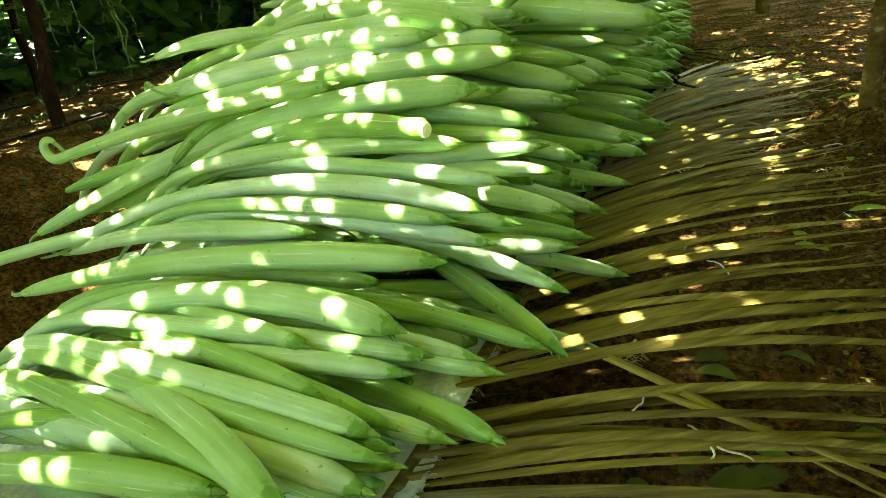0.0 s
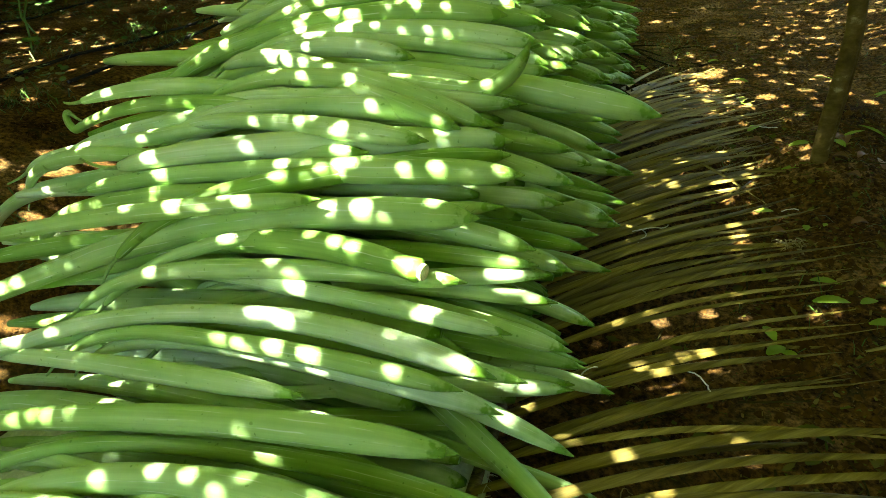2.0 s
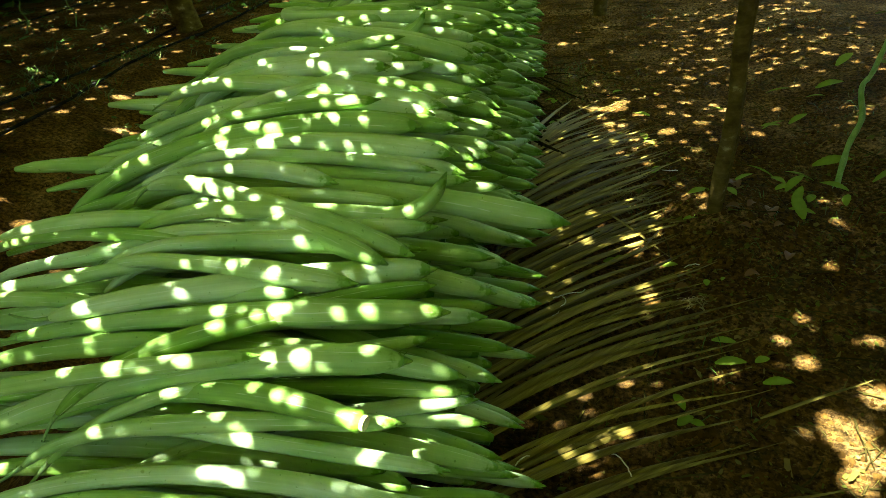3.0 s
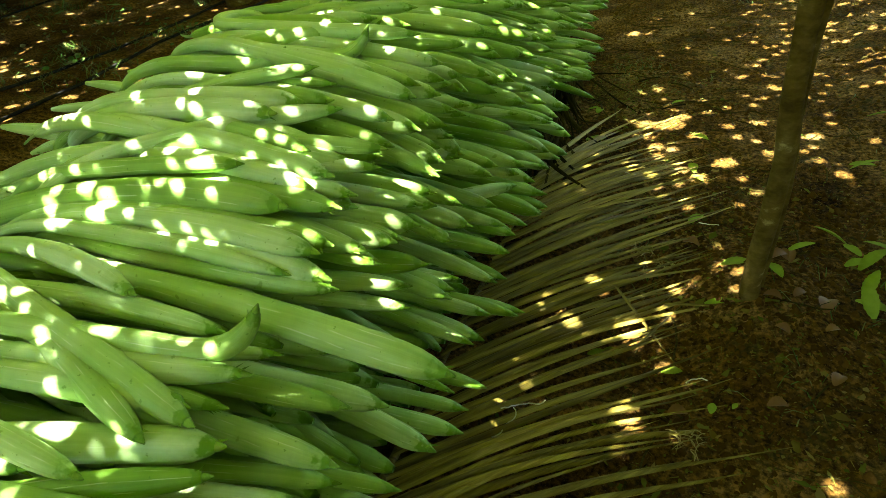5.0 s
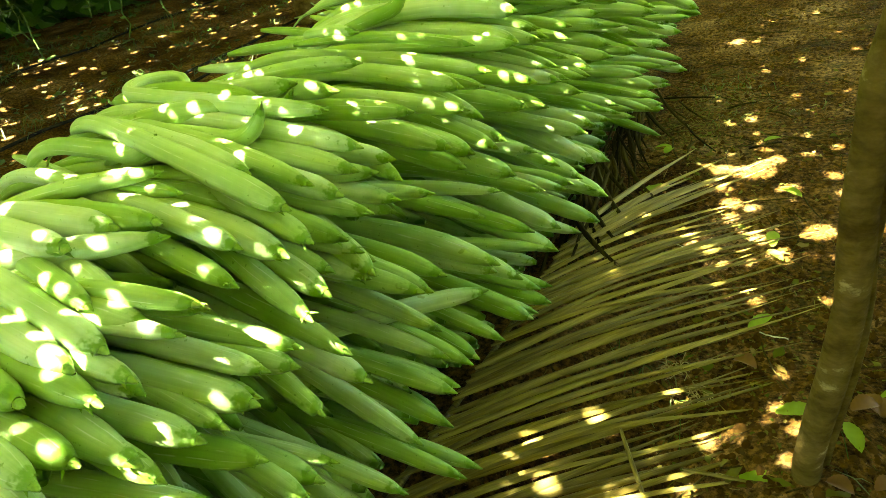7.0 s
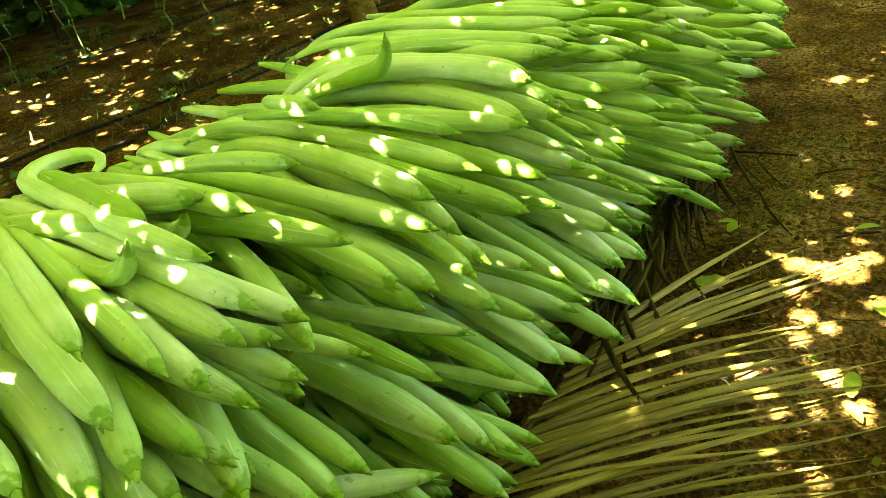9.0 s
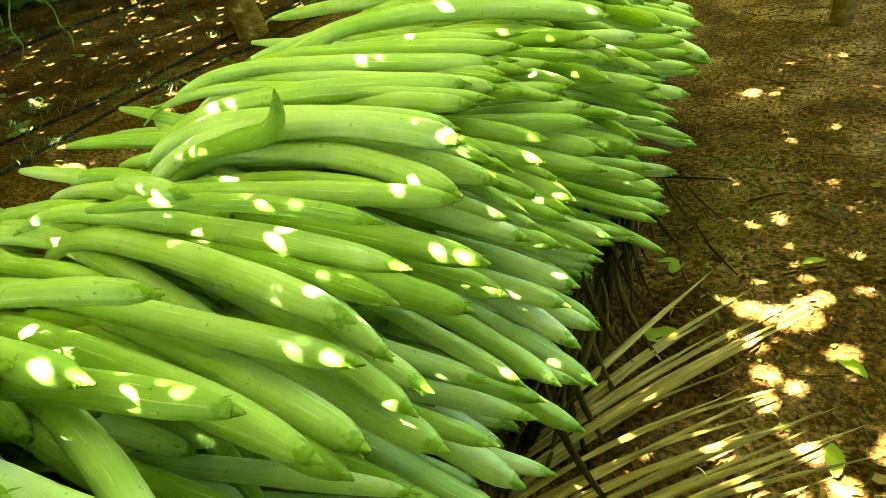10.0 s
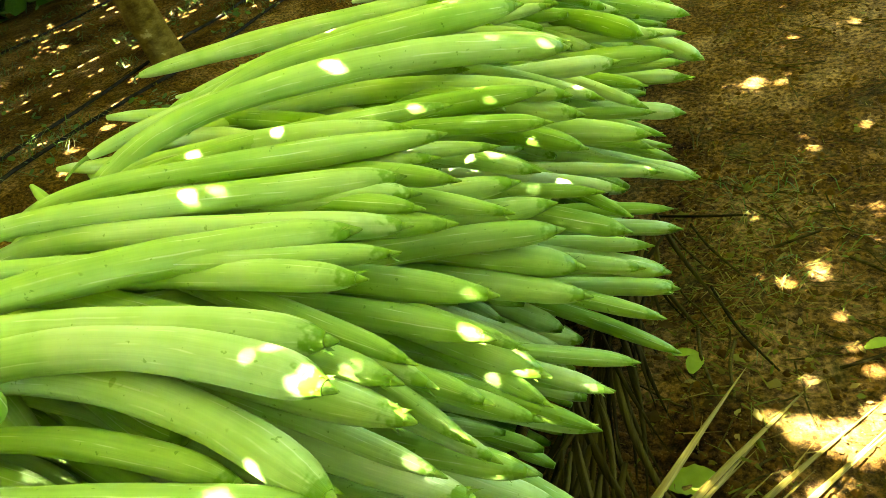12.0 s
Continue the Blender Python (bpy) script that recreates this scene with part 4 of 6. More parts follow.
gourd(-0.335, 2.380, 0.608, 19, 18, 0.80, 0.030, 0, -16, hook=-30, bend_from=0.6)
gourd(-0.362, 2.391, 0.646, -3, 12, 0.80, 0.022, 0, -16, hook=-30, bend_from=0.6)
gourd(-0.436, 2.395, 0.784, 7, 14, 0.79, 0.022, 1, -14, hook=-30, bend_from=0.6)
gourd(-0.356, 2.409, 0.616, 5, 13, 0.80, 0.026, -1, -16, hook=-30, bend_from=0.6)
gourd(-0.243, 2.412, 0.291, -3, 14, 0.80, 0.023, 0, -16, hook=-30, bend_from=0.6)
gourd(-0.396, 2.421, 0.749, 6, 10, 0.80, 0.028, -2, -18, hook=-30, bend_from=0.6)
gourd(-0.257, 2.435, 0.365, 0, 14, 0.80, 0.021, -2, -16, hook=-30, bend_from=0.6)
gourd(-0.256, 2.445, 0.275, -4, 12, 0.75, 0.026, -1, -22)
gourd(-0.293, 2.454, 0.516, -5, 13, 0.80, 0.025, 0, -16, hook=-30, bend_from=0.6)
gourd(-0.371, 2.459, 0.691, -7, 13, 0.80, 0.025, 4, -13, hook=-30, bend_from=0.6)
gourd(-0.287, 2.475, 0.403, 5, 14, 0.75, 0.024, -1, -22)
gourd(-0.588, 2.486, 0.898, -9, 11, 0.62, 0.021, 13, -10, hook=-30, bend_from=0.6, lift=74)
gourd(-0.299, 2.492, 0.491, 4, 14, 0.80, 0.028, -2, -16, hook=-30, bend_from=0.6)
gourd(-0.244, 2.498, 0.298, 3, 16, 0.80, 0.023, -1, -16, hook=-30, bend_from=0.6)
gourd(-0.412, 2.501, 0.761, -1, 12, 0.80, 0.028, -1, -18, hook=-30, bend_from=0.6)
gourd(-0.723, 2.531, 0.887, -14, 0, 0.52, 0.026, 0, -14, hook=0)
gourd(-0.371, 2.534, 0.651, -2, 12, 0.80, 0.022, -3, -17, hook=-30, bend_from=0.6)
gourd(-0.363, 2.542, 0.676, -9, 12, 0.80, 0.025, 3, -13, hook=-30, bend_from=0.6)
gourd(-0.654, 2.546, 0.888, 6, 6, 0.58, 0.030, 0, -16, hook=0)
gourd(-0.425, 2.547, 0.790, -8, 14, 0.80, 0.023, 8, -11, hook=-30, bend_from=0.6)
gourd(-0.256, 2.549, 0.269, 12, 14, 0.75, 0.026, -6, -24)
gourd(-0.296, 2.550, 0.493, 0, 15, 0.80, 0.026, -6, -17, hook=-30, bend_from=0.6)
gourd(-0.407, 2.551, 0.731, -23, 9, 0.80, 0.025, 15, -10, hook=-30, bend_from=0.6)
gourd(-0.373, 2.585, 0.703, 21, 14, 0.80, 0.025, -18, -17, hook=-30, bend_from=0.6)
gourd(-0.603, 2.595, 0.886, 4, 5, 0.62, 0.021, -3, -19, hook=-30, bend_from=0.6, lift=51)
gourd(-0.392, 2.600, 0.739, -9, 12, 0.80, 0.026, 10, -8, hook=-30, bend_from=0.6)
gourd(-0.643, 2.647, 0.890, -17, 0, 0.60, 0.028, 3, -9, hook=0)
gourd(-0.240, 2.651, 0.243, 6, 15, 0.80, 0.020, 0, -16, hook=-30, bend_from=0.6)
gourd(-0.270, 2.662, 0.371, -42, 7, 0.80, 0.024, -1, -16, hook=-30, bend_from=0.6)
gourd(-0.358, 2.664, 0.625, -17, 9, 0.80, 0.019, -2, -17, hook=-30, bend_from=0.6)
gourd(-0.559, 2.682, 0.859, -6, 7, 0.68, 0.025, 1, -15, hook=-30, bend_from=0.6)
gourd(-0.259, 2.724, 0.412, -1, 17, 0.80, 0.031, -17, -19, hook=-30, bend_from=0.6)
gourd(-0.280, 2.740, 0.376, -2, 13, 0.75, 0.030, 0, -22)
gourd(-0.291, 2.749, 0.523, -6, 15, 0.80, 0.023, 3, -14, hook=-30, bend_from=0.6)
gourd(-0.425, 2.752, 0.782, -14, 9, 0.80, 0.027, -1, -15, hook=-30, bend_from=0.6)
gourd(-0.222, 2.782, 0.210, -2, 21, 0.80, 0.028, 1, -14, hook=-30, bend_from=0.6)
gourd(-0.364, 2.784, 0.683, 1, 15, 0.80, 0.031, -4, -19, hook=-30, bend_from=0.6)
gourd(-0.241, 2.796, 0.324, 5, 18, 0.80, 0.026, -11, -17, hook=-30, bend_from=0.6)
gourd(-0.354, 2.814, 0.618, 3, 15, 0.80, 0.029, 1, -15, hook=-30, bend_from=0.6)
gourd(-0.584, 2.819, 0.878, -16, 6, 0.40, 0.021, -8, -15, hook=0)
gourd(-0.229, 2.827, 0.192, -5, 12, 0.75, 0.025, 11, -20)
gourd(-0.342, 2.849, 0.640, 6, 14, 0.80, 0.031, -8, -18, hook=-30, bend_from=0.6)
gourd(-0.231, 2.865, 0.244, -2, 16, 0.80, 0.026, -1, -16, hook=-30, bend_from=0.6)
gourd(-0.306, 2.877, 0.522, -17, 10, 0.80, 0.019, 0, -16, hook=-30, bend_from=0.6)
gourd(-0.224, 2.907, 0.168, -3, 13, 0.75, 0.029, -2, -22)
gourd(-0.378, 2.922, 0.719, -12, 13, 0.80, 0.025, 8, -11, hook=-30, bend_from=0.6)
gourd(-0.229, 2.938, 0.201, -12, 14, 0.80, 0.022, -1, -16, hook=-30, bend_from=0.6)
gourd(-0.258, 2.939, 0.374, 0, 14, 0.80, 0.023, 0, -16, hook=-30, bend_from=0.6)
gourd(-0.328, 2.950, 0.608, 14, 15, 0.80, 0.025, 1, -16, hook=-30, bend_from=0.6)
gourd(-0.401, 2.956, 0.765, 5, 11, 0.80, 0.027, -6, -20, hook=-30, bend_from=0.6)
gourd(-0.296, 2.959, 0.529, 3, 15, 0.80, 0.029, 0, -16, hook=-30, bend_from=0.6)
gourd(-0.375, 2.984, 0.677, 18, 14, 0.80, 0.027, -5, -17, hook=-30, bend_from=0.6)
gourd(-0.329, 2.999, 0.608, 6, 16, 0.80, 0.028, 0, -15, hook=-30, bend_from=0.6)
gourd(-0.245, 3.014, 0.272, -17, 11, 0.80, 0.017, -1, -16, hook=-30, bend_from=0.6)
gourd(-0.717, 3.016, 0.902, 3, 5, 0.19, 0.023, 4, -13, hook=0)
gourd(-0.235, 3.028, 0.262, -2, 22, 0.96, 0.031, 5, -9, hook=-30, bend_from=0.6)
gourd(-0.385, 3.039, 0.736, -1, 12, 0.80, 0.022, -2, -17, hook=-30, bend_from=0.6)
gourd(-0.270, 3.065, 0.429, -6, 14, 0.80, 0.021, 0, -15, hook=-30, bend_from=0.6)
gourd(-0.245, 3.090, 0.299, 1, 21, 0.91, 0.031, 13, -4, hook=-30, bend_from=0.6)
gourd(-0.394, 3.102, 0.754, -11, 14, 0.80, 0.024, 3, -12, hook=-27, bend_from=0.6)
gourd(-0.302, 3.119, 0.518, -5, 13, 0.80, 0.021, 0, -16, hook=-30, bend_from=0.6)
gourd(-0.444, 3.126, 0.819, -15, 17, 0.48, 0.017, -15, -16, hook=0)
gourd(-0.336, 3.172, 0.627, -5, 13, 0.80, 0.031, -1, -16, hook=-30, bend_from=0.6)
gourd(-0.221, 3.180, 0.230, -14, 18, 0.80, 0.023, 2, -13, hook=-30, bend_from=0.6)
gourd(-0.254, 3.190, 0.368, -11, 16, 0.80, 0.023, -6, -18, hook=-30, bend_from=0.6)
gourd(-0.273, 3.205, 0.438, 8, 17, 0.80, 0.021, 5, -14, hook=-30, bend_from=0.6)
gourd(-0.688, 3.244, 0.975, 1, -11, 0.48, 0.023, 9, -9, hook=0, lift=72)
gourd(-0.257, 3.250, 0.355, -6, 13, 0.80, 0.025, -1, -16, hook=-30, bend_from=0.6)
gourd(-0.336, 3.254, 0.670, -7, 13, 0.80, 0.031, 0, -14, hook=-30, bend_from=0.6)
gourd(-0.315, 3.271, 0.589, -2, 15, 0.80, 0.027, 0, -15, hook=-30, bend_from=0.6)
gourd(-0.398, 3.302, 0.765, -18, 9, 0.80, 0.023, 4, -12, hook=-30, bend_from=0.6)
gourd(-0.398, 3.311, 0.771, 17, 9, 0.80, 0.028, -40, -18, hook=-30, bend_from=0.6)
gourd(-0.247, 3.314, 0.344, 12, 19, 0.80, 0.025, -5, -17, hook=-30, bend_from=0.6)
gourd(-0.219, 3.355, 0.169, 2, 18, 1.14, 0.031, 0, -15, hook=-30, bend_from=0.6)
gourd(-0.423, 3.392, 0.834, 3, 11, 0.78, 0.029, -37, -27, hook=-30, bend_from=0.6)
gourd(-0.240, 3.411, 0.251, -4, 14, 0.80, 0.019, 0, -15, hook=-30, bend_from=0.6)
gourd(-0.361, 3.425, 0.654, 5, 13, 0.80, 0.017, -4, -17, hook=-30, bend_from=0.6)
gourd(-0.328, 3.425, 0.612, 0, 14, 0.80, 0.026, 0, -16, hook=-30, bend_from=0.6)
gourd(-0.382, 3.437, 0.734, 0, 11, 0.80, 0.030, 5, -14, hook=-30, bend_from=0.6)
gourd(-0.244, 3.439, 0.338, 13, 20, 0.80, 0.031, 1, -14, hook=-30, bend_from=0.6)
gourd(-0.468, 3.462, 0.825, -11, 11, 0.76, 0.031, -5, -20, hook=-30, bend_from=0.6)
gourd(-0.271, 3.462, 0.426, -2, 14, 0.80, 0.026, 1, -15, hook=-30, bend_from=0.6)
gourd(-0.407, 3.470, 0.758, 1, 13, 0.80, 0.024, 0, -16, hook=-30, bend_from=0.6)
gourd(-0.223, 3.472, 0.200, 5, 22, 1.45, 0.031, 1, -14, hook=-30, bend_from=0.6)
gourd(-0.351, 3.490, 0.633, 17, 14, 0.80, 0.017, 0, -16, hook=-30, bend_from=0.6)
gourd(-0.327, 3.497, 0.592, 11, 13, 0.75, 0.018, -9, -24)
gourd(-0.381, 3.497, 0.726, 10, 13, 0.80, 0.019, 0, -16, hook=-30, bend_from=0.6)
gourd(-0.407, 3.508, 0.751, 8, 13, 0.80, 0.017, -1, -16, hook=-30, bend_from=0.6)
gourd(-0.296, 3.518, 0.540, -5, 12, 0.80, 0.024, 0, -16, hook=-30, bend_from=0.6)
gourd(-0.272, 3.536, 0.424, -1, 15, 0.80, 0.030, 0, -16, hook=-30, bend_from=0.6)
gourd(-0.342, 3.544, 0.645, 5, 13, 0.80, 0.018, 2, -16, hook=-30, bend_from=0.6)
gourd(-0.470, 3.553, 0.839, -6, 5, 0.75, 0.022, 0, -15, hook=-30, bend_from=0.6)
gourd(-0.239, 3.565, 0.283, 0, 16, 0.80, 0.025, 1, -15, hook=-30, bend_from=0.6)
gourd(-0.303, 3.589, 0.561, 1, 14, 0.80, 0.018, 7, -14, hook=-30, bend_from=0.6)
gourd(-0.252, 3.607, 0.261, 16, 14, 0.75, 0.027, -9, -26)
gourd(-0.358, 3.621, 0.683, -2, 12, 0.80, 0.023, -9, -19, hook=-30, bend_from=0.6)
gourd(-0.462, 3.622, 0.825, -23, 12, 0.77, 0.017, 10, -7, hook=-26, bend_from=0.6)
gourd(-0.298, 3.624, 0.556, 19, 10, 0.80, 0.018, -27, -23, hook=-30, bend_from=0.6)
gourd(-0.519, 3.633, 0.852, -26, 9, 0.72, 0.027, -2, -14, hook=-30, bend_from=0.6)
gourd(-0.309, 3.662, 0.572, 7, 16, 0.80, 0.028, -1, -16, hook=-30, bend_from=0.6)
gourd(-0.342, 3.675, 0.610, 6, 13, 0.80, 0.017, 0, -16, hook=-30, bend_from=0.6)
gourd(-0.468, 3.677, 0.828, -17, 11, 0.76, 0.022, 4, -12, hook=-30, bend_from=0.6)
gourd(-0.370, 3.681, 0.706, -6, 10, 0.80, 0.026, 0, -16, hook=-30, bend_from=0.6)
gourd(-0.265, 3.706, 0.400, 2, 14, 0.80, 0.019, -1, -16, hook=-30, bend_from=0.6)
gourd(-0.466, 3.717, 0.829, -4, 8, 0.77, 0.020, -2, -17, hook=-30, bend_from=0.6)
gourd(-0.425, 3.722, 0.799, -14, 8, 0.82, 0.022, 8, -8)
gourd(-0.274, 3.733, 0.357, -5, 12, 0.75, 0.019, 5, -21)
gourd(-0.486, 3.749, 0.832, -17, 11, 0.75, 0.024, -1, -14, hook=-30, bend_from=0.6)
gourd(-0.509, 3.759, 0.854, -27, 10, 0.78, 0.023, 9, -7, hook=-30, bend_from=0.6)
gourd(-0.263, 3.794, 0.389, 1, 14, 0.80, 0.020, -2, -17, hook=-30, bend_from=0.6)
gourd(-0.450, 3.812, 0.814, -1, 8, 0.78, 0.019, -1, -16, hook=-30, bend_from=0.6)
gourd(-0.271, 3.833, 0.343, -6, 12, 0.75, 0.018, 13, -19)
gourd(-0.386, 3.833, 0.740, -3, 12, 0.80, 0.020, 1, -15, hook=-30, bend_from=0.6)
gourd(-0.501, 3.859, 0.825, -8, 4, 0.75, 0.018, 0, -16, hook=-30, bend_from=0.6)
gourd(-0.296, 3.870, 0.539, -11, 14, 0.80, 0.026, 9, -11, hook=-30, bend_from=0.6)
gourd(-0.551, 3.881, 0.867, -11, 5, 0.69, 0.025, 0, -14, hook=-30, bend_from=0.6)
gourd(-0.497, 3.891, 0.848, -32, 10, 0.73, 0.023, 10, -5, hook=-30, bend_from=0.6)
gourd(-0.312, 3.904, 0.575, -7, 12, 0.80, 0.030, 0, -16, hook=-30, bend_from=0.6)
gourd(-0.341, 3.917, 0.643, -26, 11, 0.80, 0.026, -2, -17, hook=-30, bend_from=0.6)
gourd(-0.244, 3.932, 0.313, -15, 15, 0.80, 0.017, 6, -13, hook=-30, bend_from=0.6)
gourd(-0.410, 3.934, 0.728, -23, 5, 0.80, 0.026, 0, -16, hook=-30, bend_from=0.6)
gourd(-0.357, 3.946, 0.676, -19, 2, 0.80, 0.027, -2, -19, hook=-30, bend_from=0.6)
gourd(-0.450, 3.972, 0.777, -14, 7, 0.80, 0.017, -1, -17, hook=-30, bend_from=0.6)
gourd(-0.254, 3.973, 0.269, -9, 12, 0.75, 0.018, -7, -24)
gourd(-0.520, 3.976, 0.856, -28, 8, 0.71, 0.019, 1, -13, hook=-30, bend_from=0.6)
gourd(-0.396, 4.002, 0.709, 3, 13, 0.80, 0.020, -1, -16, hook=-30, bend_from=0.6)
gourd(-0.219, 4.059, 0.317, 1, 14, 0.80, 0.020, 0, -16, hook=-30, bend_from=0.6)
gourd(-0.391, 4.097, 0.752, -16, 10, 0.80, 0.019, 2, -14, hook=-30, bend_from=0.6)
gourd(-0.323, 4.130, 0.576, -8, 8, 0.80, 0.017, 0, -16, hook=-30, bend_from=0.6)
gourd(-0.261, 4.141, 0.376, -10, 11, 0.80, 0.023, 0, -16, hook=-30, bend_from=0.6)
gourd(-0.227, 4.146, 0.230, -1, 16, 0.80, 0.021, 0, -15, hook=-30, bend_from=0.6)
gourd(-0.282, 4.151, 0.465, 1, 13, 0.80, 0.025, 0, -16, hook=-30, bend_from=0.6)
gourd(-0.200, 4.152, 0.118, 5, 20, 0.80, 0.020, -1, -15, hook=-30, bend_from=0.6)
gourd(-0.415, 4.153, 0.789, -22, 6, 0.80, 0.024, -2, -15, hook=-30, bend_from=0.6)
gourd(-0.350, 4.158, 0.662, 5, 15, 0.80, 0.024, 0, -16, hook=-30, bend_from=0.6)
gourd(-0.284, 4.189, 0.480, 18, 18, 0.80, 0.017, 0, -16, hook=-30, bend_from=0.6)
gourd(-0.296, 4.204, 0.533, -3, 12, 0.80, 0.017, 0, -16, hook=-30, bend_from=0.6)
gourd(-0.224, 4.221, 0.298, -9, 17, 0.80, 0.027, 9, -10, hook=-30, bend_from=0.6)
gourd(-0.387, 4.224, 0.743, -1, 12, 1.14, 0.026, -14, -31, hook=9, bend_from=0.6)
gourd(-0.368, 4.225, 0.698, -1, 12, 0.80, 0.027, 0, -16, hook=-30, bend_from=0.6)
gourd(-0.258, 4.238, 0.359, -10, 9, 0.80, 0.020, 0, -16, hook=-30, bend_from=0.6)
gourd(-0.217, 4.277, 0.202, -16, 12, 0.80, 0.024, 2, -15, hook=-30, bend_from=0.6)
gourd(-0.220, 4.313, 0.168, -9, 11, 0.75, 0.027, 11, -18, blunt=0.25)
gourd(-0.238, 4.319, 0.217, -2, 13, 0.75, 0.026, -5, -24)
gourd(-0.357, 4.352, 0.670, 7, 16, 0.80, 0.020, 0, -16, hook=-30, bend_from=0.6)
gourd(-0.418, 4.356, 0.787, -34, 19, 1.10, 0.031, -13, -29, hook=-37, bend_from=0.6)
gourd(-0.417, 4.375, 0.784, -12, 12, 1.10, 0.029, -27, -21)
gourd(-0.271, 4.380, 0.560, -6, 10, 0.80, 0.031, -2, -18, hook=-30, bend_from=0.6)
gourd(-0.541, 4.453, 0.854, -34, 7, 0.75, 0.031, 2, -8, hook=-29, bend_from=0.6)
gourd(-0.246, 4.457, 0.304, -13, 9, 0.80, 0.019, -1, -17, hook=-30, bend_from=0.6)
gourd(-0.231, 4.467, 0.234, -13, 10, 0.80, 0.021, -1, -16, hook=-30, bend_from=0.6)
gourd(-0.543, 4.478, 0.848, -9, 4, 0.95, 0.030, -15, -17)
gourd(-0.268, 4.488, 0.393, -7, 9, 0.80, 0.019, 0, -16, hook=-30, bend_from=0.6)
gourd(-0.233, 4.510, 0.201, -11, 10, 0.75, 0.024, 9, -18)
gourd(-0.762, 4.520, 0.868, -5, -1, 0.95, 0.030, -6, -4)
gourd(-0.359, 4.540, 0.666, -24, 8, 0.80, 0.024, 7, -9, hook=-30, bend_from=0.6)
gourd(-0.305, 4.572, 0.531, 15, 19, 0.80, 0.018, 1, -15, hook=-30, bend_from=0.6)
gourd(-0.305, 4.596, 0.401, 7, 16, 0.80, 0.019, 1, -15, hook=-30, bend_from=0.6)
gourd(-0.276, 4.611, 0.428, 10, 15, 0.80, 0.017, 0, -16, hook=-30, bend_from=0.6)
gourd(-0.296, 4.612, 0.493, -10, 8, 0.80, 0.017, 0, -16, hook=-30, bend_from=0.6)
gourd(-0.313, 4.629, 0.560, 3, 13, 0.80, 0.017, 0, -16, hook=-30, bend_from=0.6)
gourd(-0.265, 4.635, 0.379, -3, 12, 0.80, 0.017, 0, -16, hook=-30, bend_from=0.6)
gourd(-0.206, 4.636, 0.278, 1, 15, 0.80, 0.019, -1, -16, hook=-30, bend_from=0.6)
gourd(-0.256, 4.641, 0.339, 7, 14, 0.80, 0.017, 0, -16, hook=-30, bend_from=0.6)
gourd(-0.235, 4.730, 0.220, -3, 12, 0.80, 0.017, 0, -16, hook=-30, bend_from=0.6)
gourd(-0.343, 4.797, 0.627, 37, 5, 0.80, 0.031, -3, -26, hook=-30, bend_from=0.6)
gourd(-0.274, 4.807, 0.563, -10, 6, 0.80, 0.028, -1, -17, hook=-30, bend_from=0.6)
gourd(-0.219, 4.827, 0.161, 3, 13, 0.75, 0.028, 21, -13)
gourd(-0.262, 4.936, 0.478, -10, 7, 0.80, 0.021, -1, -17, hook=-30, bend_from=0.6)
gourd(-0.319, 4.946, 0.562, -4, 10, 0.80, 0.026, 0, -16, hook=-30, bend_from=0.6)
gourd(-0.267, 4.947, 0.311, -3, 11, 0.75, 0.030, -8, -27)
gourd(-0.269, 5.038, 0.388, -7, 9, 0.80, 0.022, -1, -16, hook=-30, bend_from=0.6)
gourd(-0.260, 5.159, 0.325, -11, 7, 0.80, 0.018, -1, -17, hook=-30, bend_from=0.6)
gourd(-0.289, 5.230, 0.446, -4, 10, 0.80, 0.017, 0, -16, hook=-30, bend_from=0.6)
gourd(-0.240, 5.271, 0.339, 19, 21, 0.80, 0.030, 1, -15, hook=-30, bend_from=0.6)
gourd(-0.303, 5.467, 0.421, 6, 16, 0.80, 0.028, 0, -16, hook=-30, bend_from=0.6)
gourd(-0.263, 5.478, 0.256, 13, 15, 0.75, 0.030, -8, -29)
# one whose stem end loops back, one with a tightly curled stem end
gourd(-0.476, 2.536, 0.872, -2, 4, 0.865, 0.021, 9, 0, hook=-18, bend_from=0.616, turn=265)
gourd(-0.72, 1.13, 0.560, -6, -2, 0.86, 0.018, 1, -11, hook=260, bend_from=0.87)


